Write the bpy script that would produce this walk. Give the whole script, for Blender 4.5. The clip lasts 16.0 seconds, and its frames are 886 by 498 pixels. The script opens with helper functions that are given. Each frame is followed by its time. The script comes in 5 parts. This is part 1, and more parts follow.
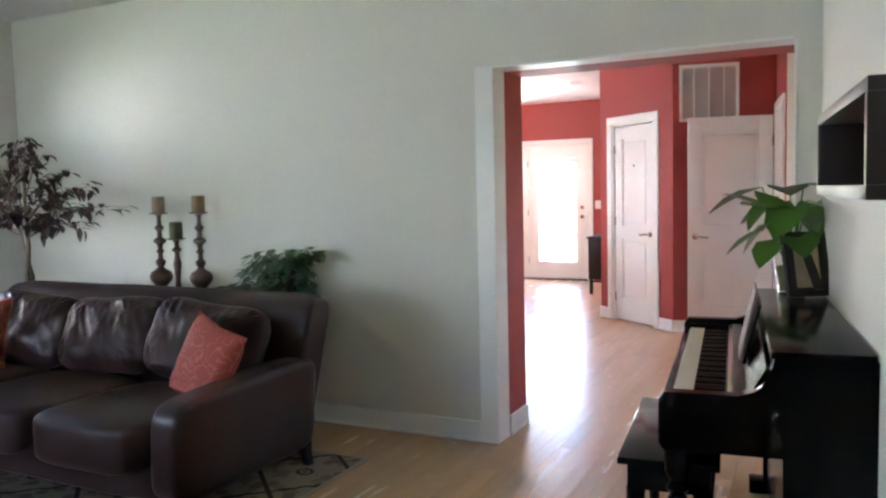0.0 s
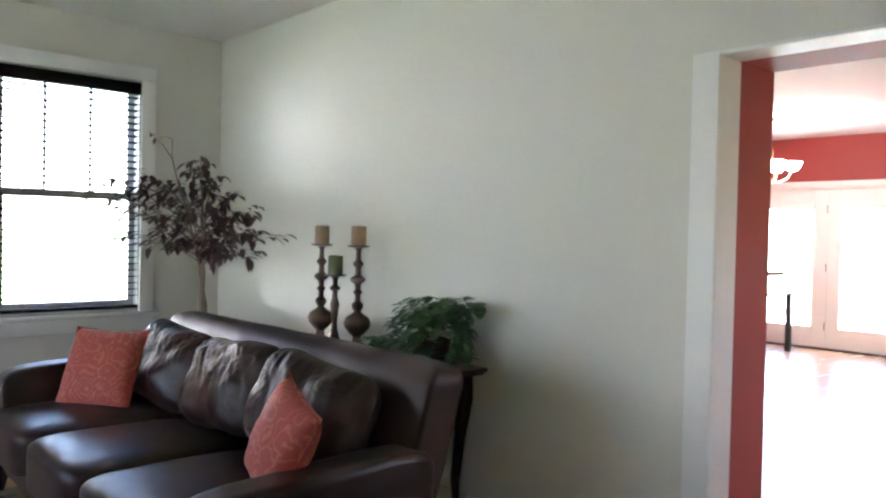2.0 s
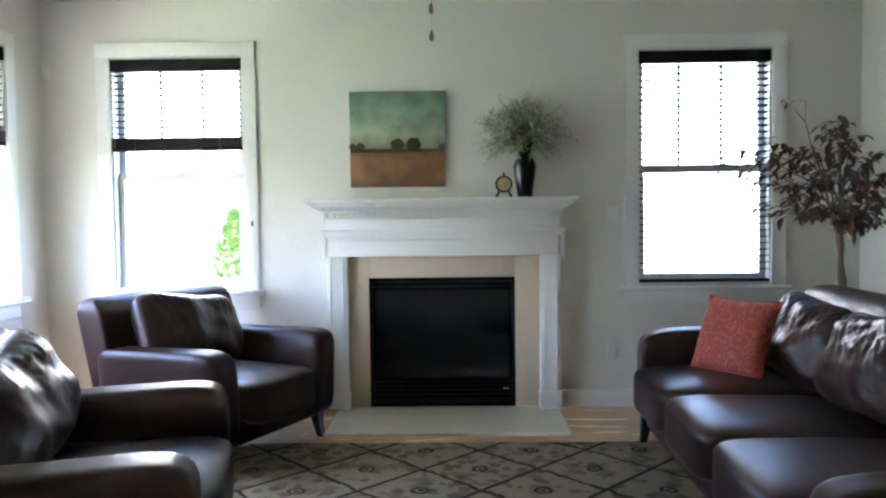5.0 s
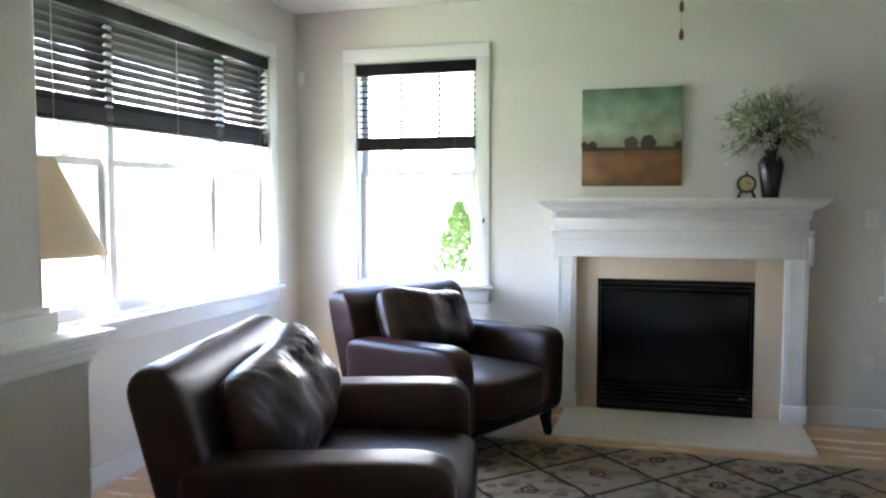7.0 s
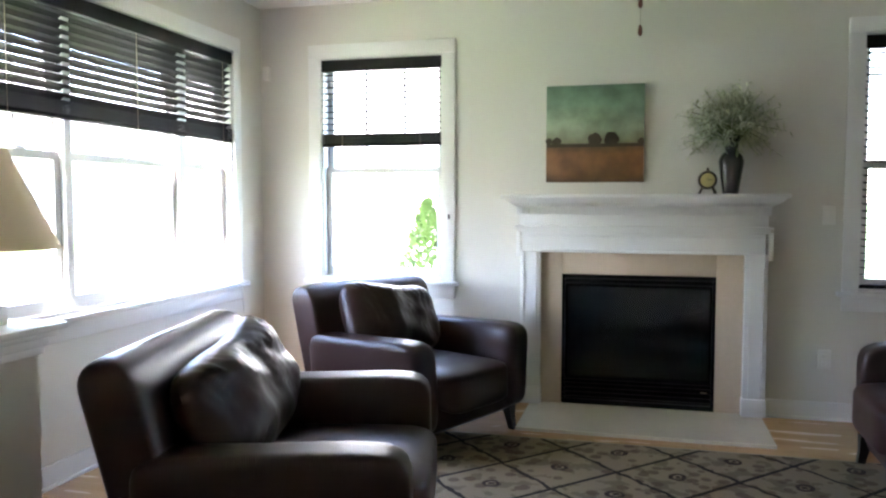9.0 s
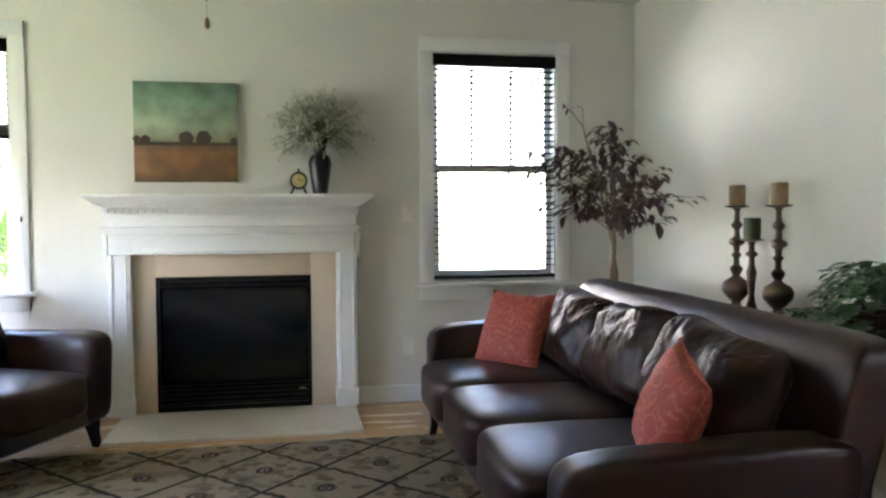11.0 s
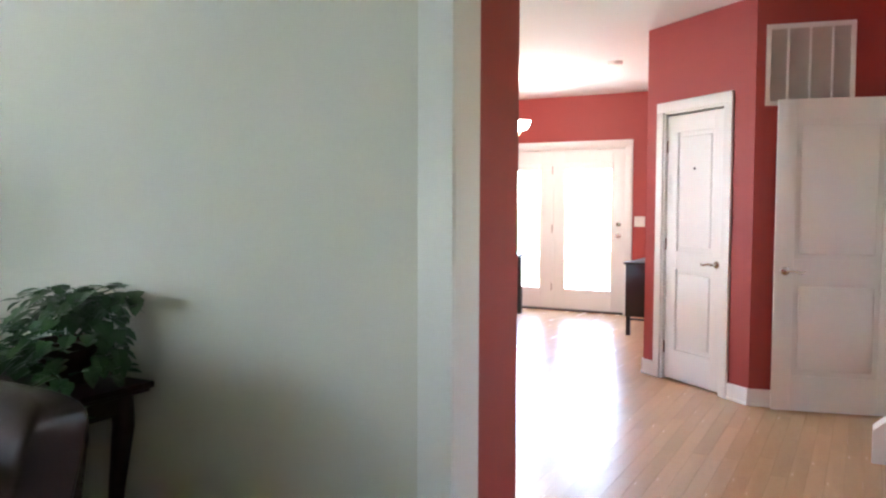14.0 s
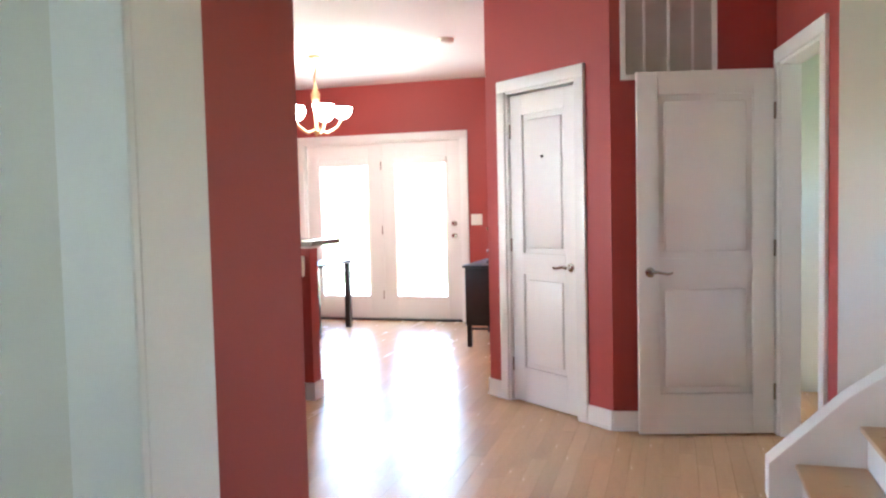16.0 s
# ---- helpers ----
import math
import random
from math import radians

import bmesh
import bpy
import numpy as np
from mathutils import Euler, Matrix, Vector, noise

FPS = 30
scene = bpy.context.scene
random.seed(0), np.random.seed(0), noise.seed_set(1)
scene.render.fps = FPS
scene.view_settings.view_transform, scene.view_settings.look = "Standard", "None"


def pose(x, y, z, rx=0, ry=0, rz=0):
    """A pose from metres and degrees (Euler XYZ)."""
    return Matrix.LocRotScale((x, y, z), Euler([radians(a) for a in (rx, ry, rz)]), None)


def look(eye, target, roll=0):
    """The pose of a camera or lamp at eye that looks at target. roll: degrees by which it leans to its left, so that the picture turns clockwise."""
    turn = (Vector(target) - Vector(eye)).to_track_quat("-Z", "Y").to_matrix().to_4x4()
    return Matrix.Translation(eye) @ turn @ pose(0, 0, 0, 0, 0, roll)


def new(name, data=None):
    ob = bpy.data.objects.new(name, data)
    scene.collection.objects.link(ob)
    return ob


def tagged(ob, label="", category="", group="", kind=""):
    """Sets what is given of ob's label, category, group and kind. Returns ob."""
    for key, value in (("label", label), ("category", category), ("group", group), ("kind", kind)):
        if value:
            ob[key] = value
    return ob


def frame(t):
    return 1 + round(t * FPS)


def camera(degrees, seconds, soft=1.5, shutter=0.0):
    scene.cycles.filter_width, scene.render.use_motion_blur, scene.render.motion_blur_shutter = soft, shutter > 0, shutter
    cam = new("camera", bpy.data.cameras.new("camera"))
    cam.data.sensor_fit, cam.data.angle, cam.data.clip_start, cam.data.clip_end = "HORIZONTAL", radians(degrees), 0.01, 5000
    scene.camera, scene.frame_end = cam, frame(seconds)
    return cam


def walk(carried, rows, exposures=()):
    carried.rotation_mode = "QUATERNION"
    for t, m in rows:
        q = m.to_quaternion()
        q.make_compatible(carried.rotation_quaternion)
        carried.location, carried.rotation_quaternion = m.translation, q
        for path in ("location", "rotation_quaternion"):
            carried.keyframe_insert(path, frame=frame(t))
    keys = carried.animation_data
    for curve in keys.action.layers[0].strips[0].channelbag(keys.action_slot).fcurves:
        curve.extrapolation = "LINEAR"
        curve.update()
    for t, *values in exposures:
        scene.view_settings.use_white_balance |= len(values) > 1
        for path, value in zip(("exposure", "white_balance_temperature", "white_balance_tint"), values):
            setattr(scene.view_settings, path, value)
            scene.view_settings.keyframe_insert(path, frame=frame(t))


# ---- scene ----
cam = camera(59.0, 16.0, soft=2.3)
PATH = [
    (0, (0.49, -0.077, 1.388), (-0.392, 1.712, 1.245), -1.3),
    (0.5, (0.417, 0.274, 1.387), (-0.543, 2.023, 1.254), -0.7),
    (1, (0.382, 0.636, 1.394), (-0.716, 2.304, 1.292), -0.3),
    (1.5, (0.303, 0.897, 1.383), (-0.944, 2.46, 1.315), 0.5),
    (2, (0.3, 1.191, 1.372), (-1.171, 2.546, 1.334), 1.3),
    (2.5, (0.253, 1.222, 1.403), (-1.393, 2.355, 1.324), 0.6),
    (3, (0.209, 1.283, 1.398), (-1.588, 2.155, 1.299), -0.4),
    (3.5, (0.222, 1.353, 1.408), (-1.685, 1.942, 1.277), -1.2),
    (4, (0.235, 1.384, 1.393), (-1.735, 1.705, 1.268), -1.2),
    (4.5, (0.211, 1.31, 1.333), (-1.782, 1.429, 1.22), -0.8),
    (5, (0.2, 1.234, 1.292), (-1.798, 1.188, 1.204), -0.7),
    (7.5, (0.232, 1.079, 1.402), (-1.665, 0.461, 1.262), 0.0),
    (8, (0.224, 1.079, 1.412), (-1.666, 0.444, 1.264), 0.0),
    (10.5, (0.21, 1.369, 1.242), (-1.785, 1.484, 1.164), -0.3),
    (11, (0.204, 1.456, 1.263), (-1.757, 1.839, 1.175), -0.3),
    (11.5, (0.218, 1.515, 1.284), (-1.661, 2.193, 1.181), -0.2),
    (12, (0.166, 1.505, 1.308), (-1.572, 2.488, 1.182), -1.1),
    (12.5, (0.148, 1.593, 1.254), (-1.414, 2.839, 1.169), -0.3),
    (13, (0.06, 1.638, 1.314), (-1.281, 3.117, 1.195), -0.3),
    (13.5, (-0.034, 1.823, 1.34), (-1.179, 3.458, 1.218), -0.6),
    (14, (-0.167, 2.022, 1.336), (-1.118, 3.778, 1.227), 0.2),
    (14.5, (-0.274, 2.272, 1.329), (-1.085, 4.097, 1.223), 0.3),
    (15, (-0.379, 2.531, 1.333), (-1.079, 4.402, 1.237), 1.6),
    (15.5, (-0.455, 2.785, 1.317), (-1.077, 4.683, 1.226), 0.4),
    (16, (-0.503, 3.045, 1.323), (-1.067, 4.961, 1.212), -1.3),
]
walk(cam, [(t, look(eye, target, roll)) for t, eye, target, roll in PATH], exposures=[(0, 5.45, 6250, 18), (2.5, 5.55, 6450, 19), (5, 5.4, 6150, 20), (8, 5.2, 6450, 21), (10.5, 5.42, 6700, 20), (11.5, 5.55, 6900, 20), (12.5, 5.55, 6850, 19), (14, 5.46, 6350, 13), (16, 5.40, 6150, 9)])

# ---- world and sun ----
world = bpy.data.worlds.new("sky")
scene.world = world
world.use_nodes = True
wn = world.node_tree.nodes
sky = wn.new("ShaderNodeTexSky")
sky.sky_type = "NISHITA"
sky.sun_disc = False
SUN_EL, SUN_AZ = 58.0, 106.0          # azimuth: clockwise from +y
sky.sun_elevation, sky.sun_rotation = radians(SUN_EL), radians(SUN_AZ)
world.node_tree.links.new(sky.outputs[0], wn["Background"].inputs[0])
wn["Background"].inputs[1].default_value = 0.15
sun_data = bpy.data.lights.new("sun", "SUN")
sun_data.energy, sun_data.angle, sun_data.color = 2.8, radians(0.5), (1, 0.95, 0.88)
sun = new("sun", sun_data)
to_sun = Vector((math.sin(radians(SUN_AZ)) * math.cos(radians(SUN_EL)), math.cos(radians(SUN_AZ)) * math.cos(radians(SUN_EL)), math.sin(radians(SUN_EL))))
sun.matrix_world = look(to_sun * 30, (0, 0, 0))


# ---- materials ----
def material(name, colour, rough=0.5, metal=0.0, vary=0.08, scale=3.0, grain=60.0, bump=0.1, spec=0.5, coat=0.0, by_object=0.0, islands=0.0, creases=0.0, alt=None, stretch=(1, 1, 1)):
    """Two scales of variation in colour and a fine relief."""
    m = bpy.data.materials.new(name)
    m.use_nodes = True
    n, l = m.node_tree.nodes, m.node_tree.links
    b = n["Principled BSDF"]
    b.inputs["Metallic"].default_value = metal
    b.inputs["Specular IOR Level"].default_value = spec
    b.inputs["Coat Weight"].default_value = coat
    tc, mp = n.new("ShaderNodeTexCoord"), n.new("ShaderNodeMapping")
    mp.inputs["Scale"].default_value = stretch
    l.new(tc.outputs["Object"], mp.inputs["Vector"])
    big, fine = n.new("ShaderNodeTexNoise"), n.new("ShaderNodeTexNoise")
    big.inputs["Scale"].default_value, big.inputs["Detail"].default_value = scale, 3
    fine.inputs["Scale"].default_value, fine.inputs["Detail"].default_value = grain, 2
    for t in (big, fine):
        l.new(mp.outputs[0], t.inputs["Vector"])
    mix = n.new("ShaderNodeMix")
    mix.data_type = "RGBA"
    a = alt if alt else tuple(c * (1 - 2.2 * vary) for c in colour)
    hi = tuple(min(1, c * (1 + vary)) for c in colour)
    mix.inputs[6].default_value, mix.inputs[7].default_value = (*a, 1), (*hi, 1)
    add = n.new("ShaderNodeMath")
    add.operation = "MULTIPLY_ADD"
    l.new(fine.outputs["Fac"], add.inputs[0])
    add.inputs[1].default_value = 0.45
    half = n.new("ShaderNodeMath")
    half.operation = "MULTIPLY"
    half.inputs[1].default_value = 0.75
    l.new(big.outputs["Fac"], half.inputs[0])
    l.new(half.outputs[0], add.inputs[2])
    l.new(add.outputs[0], mix.inputs[0])
    out = mix.outputs[2]
    if islands:
        geo, hsv = n.new("ShaderNodeNewGeometry"), n.new("ShaderNodeHueSaturation")
        rng = n.new("ShaderNodeMapRange")
        rng.inputs[3].default_value, rng.inputs[4].default_value = 1 - islands, 1 + islands
        l.new(geo.outputs["Random Per Island"], rng.inputs[0])
        l.new(rng.outputs[0], hsv.inputs["Value"])
        l.new(out, hsv.inputs["Color"])
        out = hsv.outputs[0]
    if by_object:
        info, hsv = n.new("ShaderNodeObjectInfo"), n.new("ShaderNodeHueSaturation")
        rng = n.new("ShaderNodeMapRange")
        rng.inputs[3].default_value, rng.inputs[4].default_value = 1 - by_object, 1 + by_object
        l.new(info.outputs["Random"], rng.inputs[0])
        l.new(rng.outputs[0], hsv.inputs["Value"])
        l.new(out, hsv.inputs["Color"])
        out = hsv.outputs[0]
    l.new(out, b.inputs["Base Color"])
    rr = n.new("ShaderNodeMapRange")
    rr.inputs[3].default_value, rr.inputs[4].default_value = max(0.02, rough * 0.8), min(1, rough * 1.2)
    l.new(big.outputs["Fac"], rr.inputs[0])
    l.new(rr.outputs[0], b.inputs["Roughness"])
    crease = None
    if creases:
        cn, cm = n.new("ShaderNodeTexNoise"), n.new("ShaderNodeMath")
        cn.inputs["Scale"].default_value, cn.inputs["Detail"].default_value, cn.inputs["Distortion"].default_value = 7, 4, 1.2
        l.new(tc.outputs["Object"], cn.inputs["Vector"])
        cm.operation = "MULTIPLY"
        cm.inputs[1].default_value = 1.0
        l.new(cn.outputs["Fac"], cm.inputs[0])
        crease = n.new("ShaderNodeBump")
        crease.inputs["Strength"].default_value, crease.inputs["Distance"].default_value = creases, 0.03
        l.new(cm.outputs[0], crease.inputs["Height"])
        l.new(crease.outputs[0], b.inputs["Normal"])
    if bump:
        bp = n.new("ShaderNodeBump")
        if crease:
            l.new(crease.outputs[0], bp.inputs["Normal"])
        bp.inputs["Strength"].default_value, bp.inputs["Distance"].default_value = bump, 0.004
        l.new(fine.outputs["Fac"], bp.inputs["Height"])
        l.new(bp.outputs[0], b.inputs["Normal"])
    return m


def glass(name, tint=(1, 1, 1), rough=0.0):
    m = bpy.data.materials.new(name)
    m.use_nodes = True
    b = m.node_tree.nodes["Principled BSDF"]
    b.inputs["Base Color"].default_value = (*tint, 1)
    b.inputs["Transmission Weight"].default_value = 1
    b.inputs["Roughness"].default_value = rough
    b.inputs["IOR"].default_value = 1.01 if rough == 0 else 1.45
    return m


def glow(name, colour, strength):
    m = bpy.data.materials.new(name)
    m.use_nodes = True
    b = m.node_tree.nodes["Principled BSDF"]
    b.inputs["Base Color"].default_value = (*colour, 1)
    b.inputs["Emission Color"].default_value = (*colour, 1)
    b.inputs["Emission Strength"].default_value = strength
    return m


WALL = material("greige_wall_paint", (0.70, 0.685, 0.625), 0.6, vary=0.02, scale=1.2, grain=220, bump=0.05, spec=0.3)
RED = material("brick_red_wall_paint", (0.36, 0.062, 0.055), 0.5, vary=0.04, scale=1.5, grain=220, bump=0.05, spec=0.3)
CEIL = material("white_ceiling_paint", (0.80, 0.79, 0.76), 0.8, vary=0.02, scale=1.0, grain=150, bump=0.05, spec=0.2)
TRIM = material("white_trim_paint", (0.80, 0.80, 0.78), 0.35, vary=0.02, scale=4, grain=120, bump=0.02)
OAK = material("oak_floor_board", (0.56, 0.36, 0.20), 0.26, vary=0.12, scale=1.6, grain=26, bump=0.03, by_object=0.06, alt=(0.40, 0.235, 0.12), stretch=(7, 1, 1))
OAK_REST = material("oak_floor_rest", (0.56, 0.36, 0.20), 0.26, islands=0.06, vary=0.12, scale=1.6, grain=26, bump=0.03, alt=(0.40, 0.235, 0.12), stretch=(7, 1, 1))
OAK_TREAD = material("oak_stair_tread", (0.50, 0.29, 0.13), 0.3, vary=0.12, scale=2, grain=30, bump=0.03, stretch=(1, 7, 1))
ESPRESSO = material("espresso_blind_wood", (0.008, 0.007, 0.007), 0.6, vary=0.1, scale=5, grain=60, bump=0.05, spec=0.2)
# trim white darkened for the sashes: backlit shade put into the colour
SASH_GREYED = material("greyed_white_sash", (0.68, 0.68, 0.67), 0.45, vary=0.03, scale=4, grain=90, bump=0.02)
LEATHER = material("dark_brown_leather", (0.029, 0.0118, 0.0098), 0.37, vary=0.18, scale=5, grain=240, bump=0.08, spec=0.34, creases=0.03)
LEG = material("black_stained_wood", (0.012, 0.010, 0.010), 0.35, vary=0.15, scale=6, grain=40, bump=0.05)
MARBLE = material("cream_marble", (0.62, 0.50, 0.37), 0.22, vary=0.05, scale=5, grain=40, bump=0.02)
HEARTH = material("cream_hearth_marble", (0.68, 0.62, 0.50), 0.18, vary=0.05, scale=4, grain=30, bump=0.02)
SOOT = material("black_firebox_metal", (0.006, 0.006, 0.007), 0.5, vary=0.2, scale=8, grain=80, bump=0.05, spec=0.2)
FIREGLASS = material("black_fireplace_glass", (0.006, 0.006, 0.007), 0.22, vary=0.1, scale=3, grain=40, bump=0.0, spec=0.25)
GLASS = glass("window_glass")
NICKEL = material("brushed_nickel", (0.55, 0.52, 0.48), 0.25, metal=1.0, vary=0.05, scale=8, grain=150, bump=0.02)
PLATE = material("white_switch_plate", (0.78, 0.77, 0.72), 0.4, vary=0.02, scale=8, grain=90, bump=0.01)


# ---- building helpers ----
def box(bm, x0, x1, y0, y1, z0, z1, bev=0.0, seg=2):
    vs = [bm.verts.new(p) for p in ((x0, y0, z0), (x1, y0, z0), (x1, y1, z0), (x0, y1, z0), (x0, y0, z1), (x1, y0, z1), (x1, y1, z1), (x0, y1, z1))]
    fs = [bm.faces.new([vs[i] for i in q]) for q in ((3, 2, 1, 0), (4, 5, 6, 7), (0, 1, 5, 4), (1, 2, 6, 5), (2, 3, 7, 6), (3, 0, 4, 7))]
    if bev:
        es = list({e for f in fs for e in f.edges})
        bmesh.ops.bevel(bm, geom=es, offset=bev, segments=seg, profile=0.5, affect="EDGES")
    return bm


def boxes(*specs, bev=0.0, seg=2):
    bm = bmesh.new()
    for sp in specs:
        box(bm, *sp, bev=bev, seg=seg)
    return bm


def prism(outline, y0, y1, axis="y"):
    """An outline of (a, z) pairs drawn out from y0 to y1 along an axis."""
    bm = bmesh.new()
    put = (lambda a, z, d: (a, d, z)) if axis == "y" else (lambda a, z, d: (d, a, z)) if axis == "x" else (lambda a, z, d: (a, z, d))
    p, q = [bm.verts.new(put(a, z, y0)) for a, z in outline], [bm.verts.new(put(a, z, y1)) for a, z in outline]
    bm.faces.new(p), bm.faces.new(q[::-1])
    for i in range(len(p)):
        k = (i + 1) % len(p)
        bm.faces.new((p[i], q[i], q[k], p[k]))
    bmesh.ops.recalc_face_normals(bm, faces=bm.faces)
    return bm


def lathe(profile, x=0, y=0, z=0, n=20, bm=None):
    """A turned body from (radius, height) pairs."""
    bm = bm or bmesh.new()
    rings = [[bm.verts.new((x + r * math.cos(2 * math.pi * i / n), y + r * math.sin(2 * math.pi * i / n), z + h)) for i in range(n)] for r, h in profile]
    for a, b in zip(rings, rings[1:]):
        for i in range(n):
            k = (i + 1) % n
            bm.faces.new((a[i], a[k], b[k], b[i]))
    bm.faces.new(rings[0][::-1]), bm.faces.new(rings[-1])
    return bm


def tube(points, radii, n=8, bm=None):
    """A round rod along points; radii: one for each point."""
    bm = bm or bmesh.new()
    rings = []
    for i, p in enumerate(points):
        p = Vector(p)
        d = (Vector(points[min(i + 1, len(points) - 1)]) - Vector(points[max(i - 1, 0)])).normalized()
        a = d.orthogonal().normalized() if abs(d.z) > 0.99 else d.cross(Vector((0, 0, 1))).normalized()
        b = d.cross(a)
        rings.append([bm.verts.new(p + radii[i] * (math.cos(2 * math.pi * k / n) * a + math.sin(2 * math.pi * k / n) * b)) for k in range(n)])
    for u, v in zip(rings, rings[1:]):
        for k in range(n):
            j = (k + 1) % n
            bm.faces.new((u[k], u[j], v[j], v[k]))
    bm.faces.new(rings[0][::-1]), bm.faces.new(rings[-1])
    bmesh.ops.recalc_face_normals(bm, faces=bm.faces)
    return bm


def mesh_of(name, bm, mat, smooth=False):
    me = bpy.data.meshes.new(name)
    bm.to_mesh(me)
    bm.free()
    me.materials.append(mat)
    if smooth:
        for p in me.polygons:
            p.use_smooth = True
        me.set_sharp_from_angle(angle=radians(smooth if smooth > 1 else 40))
    return me


def part(name, bm, mat, parent, label="", smooth=40):
    ob = new(name, mesh_of(name, bm, mat, smooth))
    ob.parent = parent
    return tagged(ob, label)


def thing(name, label, category, m=None, group="", kind=""):
    ob = new(name)
    ob.empty_display_size = 0.1
    if m is not None:
        ob.matrix_world = m
    return tagged(ob, label, category, group, kind)


def solid(name, bm, mat, label, category="", m=None, kind="structure", smooth=0, group=""):
    ob = new(name, mesh_of(name, bm, mat, smooth))
    if m is not None:
        ob.matrix_world = m
    return tagged(ob, label, category, group, kind)


def wall_frame(x, y, ux, uy):
    """Local axes of a wall: x along it, y into the room, z up."""
    k = math.hypot(ux, uy)
    ux, uy = ux / k, uy / k
    return Matrix(((ux, -uy, 0, x), (uy, ux, 0, y), (0, 0, 1, 0), (0, 0, 0, 1)))


def wall_mesh(length, thick, holes, z1=2.74, start=0.0, z0=0.0):
    """A wall body behind y = 0 with holes (s0, s1, z0, z1) through it."""
    bm = bmesh.new()
    cuts = sorted({start, length, *[h[0] for h in holes], *[h[1] for h in holes]})
    for a, b in zip(cuts, cuts[1:]):
        mid = (a + b) / 2
        spans = sorted((h[2], h[3]) for h in holes if h[0] < mid < h[1])
        z = z0
        for lo, hi in spans + [(z1, z1)]:
            if lo - z > 0.001:
                box(bm, a, b, -thick, 0, z, lo)
            z = hi
    return bm


# ---- the setting ----
CEILING = 2.73
FIRE = wall_frame(-5.0, 3.85, 0, -1)       # fireplace wall, from the north corner
MANTEL = FIRE @ Matrix.Translation((0.057, 0, 0)) @ Matrix.Diagonal((1.023, 1, 1, 1))
KITCHEN = wall_frame(-5.2, 11.6, 0, -1)
BAY = wall_frame(-5.0, -1.555, 1, 0)
SOFA = wall_frame(0.457, 3.85, -1, 0)
EAST = wall_frame(1.19, -3.10, -0.105, 1)

WIN1 = (0.57, 1.452, 0.80, 2.364)
WIN2 = (4.047, 4.945, 0.80, 2.364)
WINB = (0.42, 2.48, 0.80, 2.364)
# kitchen window out of view, added to light the closet door
WIN_ADDED = (4.6, 7.0, 1.0, 2.30)
solid("wall_fireplace", wall_mesh(5.405, 0.16, [WIN1, WIN2], start=-0.2), WALL, "greige painted wall around the white fireplace", m=FIRE)
solid("wall_bay", wall_mesh(6.2, 0.16, [WINB], start=-0.2), WALL, "greige painted wall with a triple window", m=BAY)
solid("wall_east", wall_mesh(7.0, 0.12, [], start=1.5), WALL, "greige painted wall behind the black piano", m=EAST)
solid("wall_sofa", wall_mesh(5.45, 0.15, [(0.105, 1.585, -1, 2.05)], start=-0.3), WALL, "greige painted wall with a cased opening", m=SOFA)
solid("wall_opening_back", wall_mesh(6.0, 0.285, [(0.105, 1.585, -1, 2.05)], start=-1.7), RED, "brick red hall side of the opening wall", m=wall_frame(0.457, 4.003, -1, 0))
solid("ceiling", boxes((-5.2, 1.7, -1.75, 3.898, CEILING, CEILING + 0.1)), CEIL, "flat white painted living room ceiling")
solid("ceiling_hall", boxes((-5.4, 2.3, 3.9, 11.8, CEILING, CEILING + 0.1)), CEIL, "flat white painted hall ceiling")
solid("floor", boxes((-5.2, 2.3, -1.72, 11.72, -0.12, -0.012)), OAK_REST, "light oak strip floor with satin finish")

# hall walls
CLOSET = wall_frame(-0.84, 7.605, -0.89, 0.72)   # diagonal wall, towards the north-west
solid("wall_closet", wall_mesh(1.145, 0.1, [(0.27, 0.93, -1, 2.06)]), RED, "brick red diagonal wall with a closet door", m=CLOSET)
VENT = wall_frame(0.065, 7.785, -0.905, -0.18)
solid("wall_vent", wall_mesh(0.924, 0.1, [], start=-0.1), RED, "brick red wall with a return air grille", m=VENT)
solid("wall_passage", boxes((-1.73, -1.63, 8.325, 11.57, 0, CEILING)), RED, "brick red wall beyond the closet")
solid("wall_french", wall_mesh(4.0, 0.14, [(1.20, 3.13, -1, 2.08)], start=-0.1), RED, "brick red wall with french doors", m=wall_frame(-1.58, 11.57, -1, 0))
solid("wall_kitchen_west", wall_mesh(8.2, 0.12, [WIN_ADDED], start=-0.2), RED, "brick red kitchen wall with an added unseen window", m=KITCHEN)
BATH = wall_frame(0.185, 6.785, -0.133, 1.0)
solid("wall_bath", wall_mesh(1.0, 0.1, [(0.20, 0.91, -1, 2.06)]), RED, "brick red wall with an open bathroom door", m=BATH)
solid("wall_stair", boxes((0.185, 2.2, 6.785, 6.885, 0, CEILING)), WALL, "beige painted wall beside the stairs")
# the hole is an added, unseen opening that brightens hall door and stairs
solid("wall_hall_east", wall_mesh(2.97, 0.1, [(1.5, 2.1, 1.2, 1.8)]), WALL, "beige painted wall at the hall end with an added light opening", m=wall_frame(2.1, 3.9, 0, 1))
# opening added out of sight so daylight fills the bathroom behind the door
solid("wall_bath_opening", wall_mesh(2.0, 0.1, [(0.8, 1.3, 1.4, 1.9)]), CEIL, "pale bathroom wall with an added unseen light opening", m=wall_frame(1.65, 6.885, 0, 1))
solid("wall_bath_back", boxes((0.07, 1.75, 8.8, 8.9, 0, CEILING), (0.07, 0.17, 7.80, 8.8, 0, CEILING)), material("pale_green_bath_paint", (0.62, 0.64, 0.56), 0.6, vary=0.03, scale=1.5, grain=150, bump=0.04), "pale green bathroom walls")

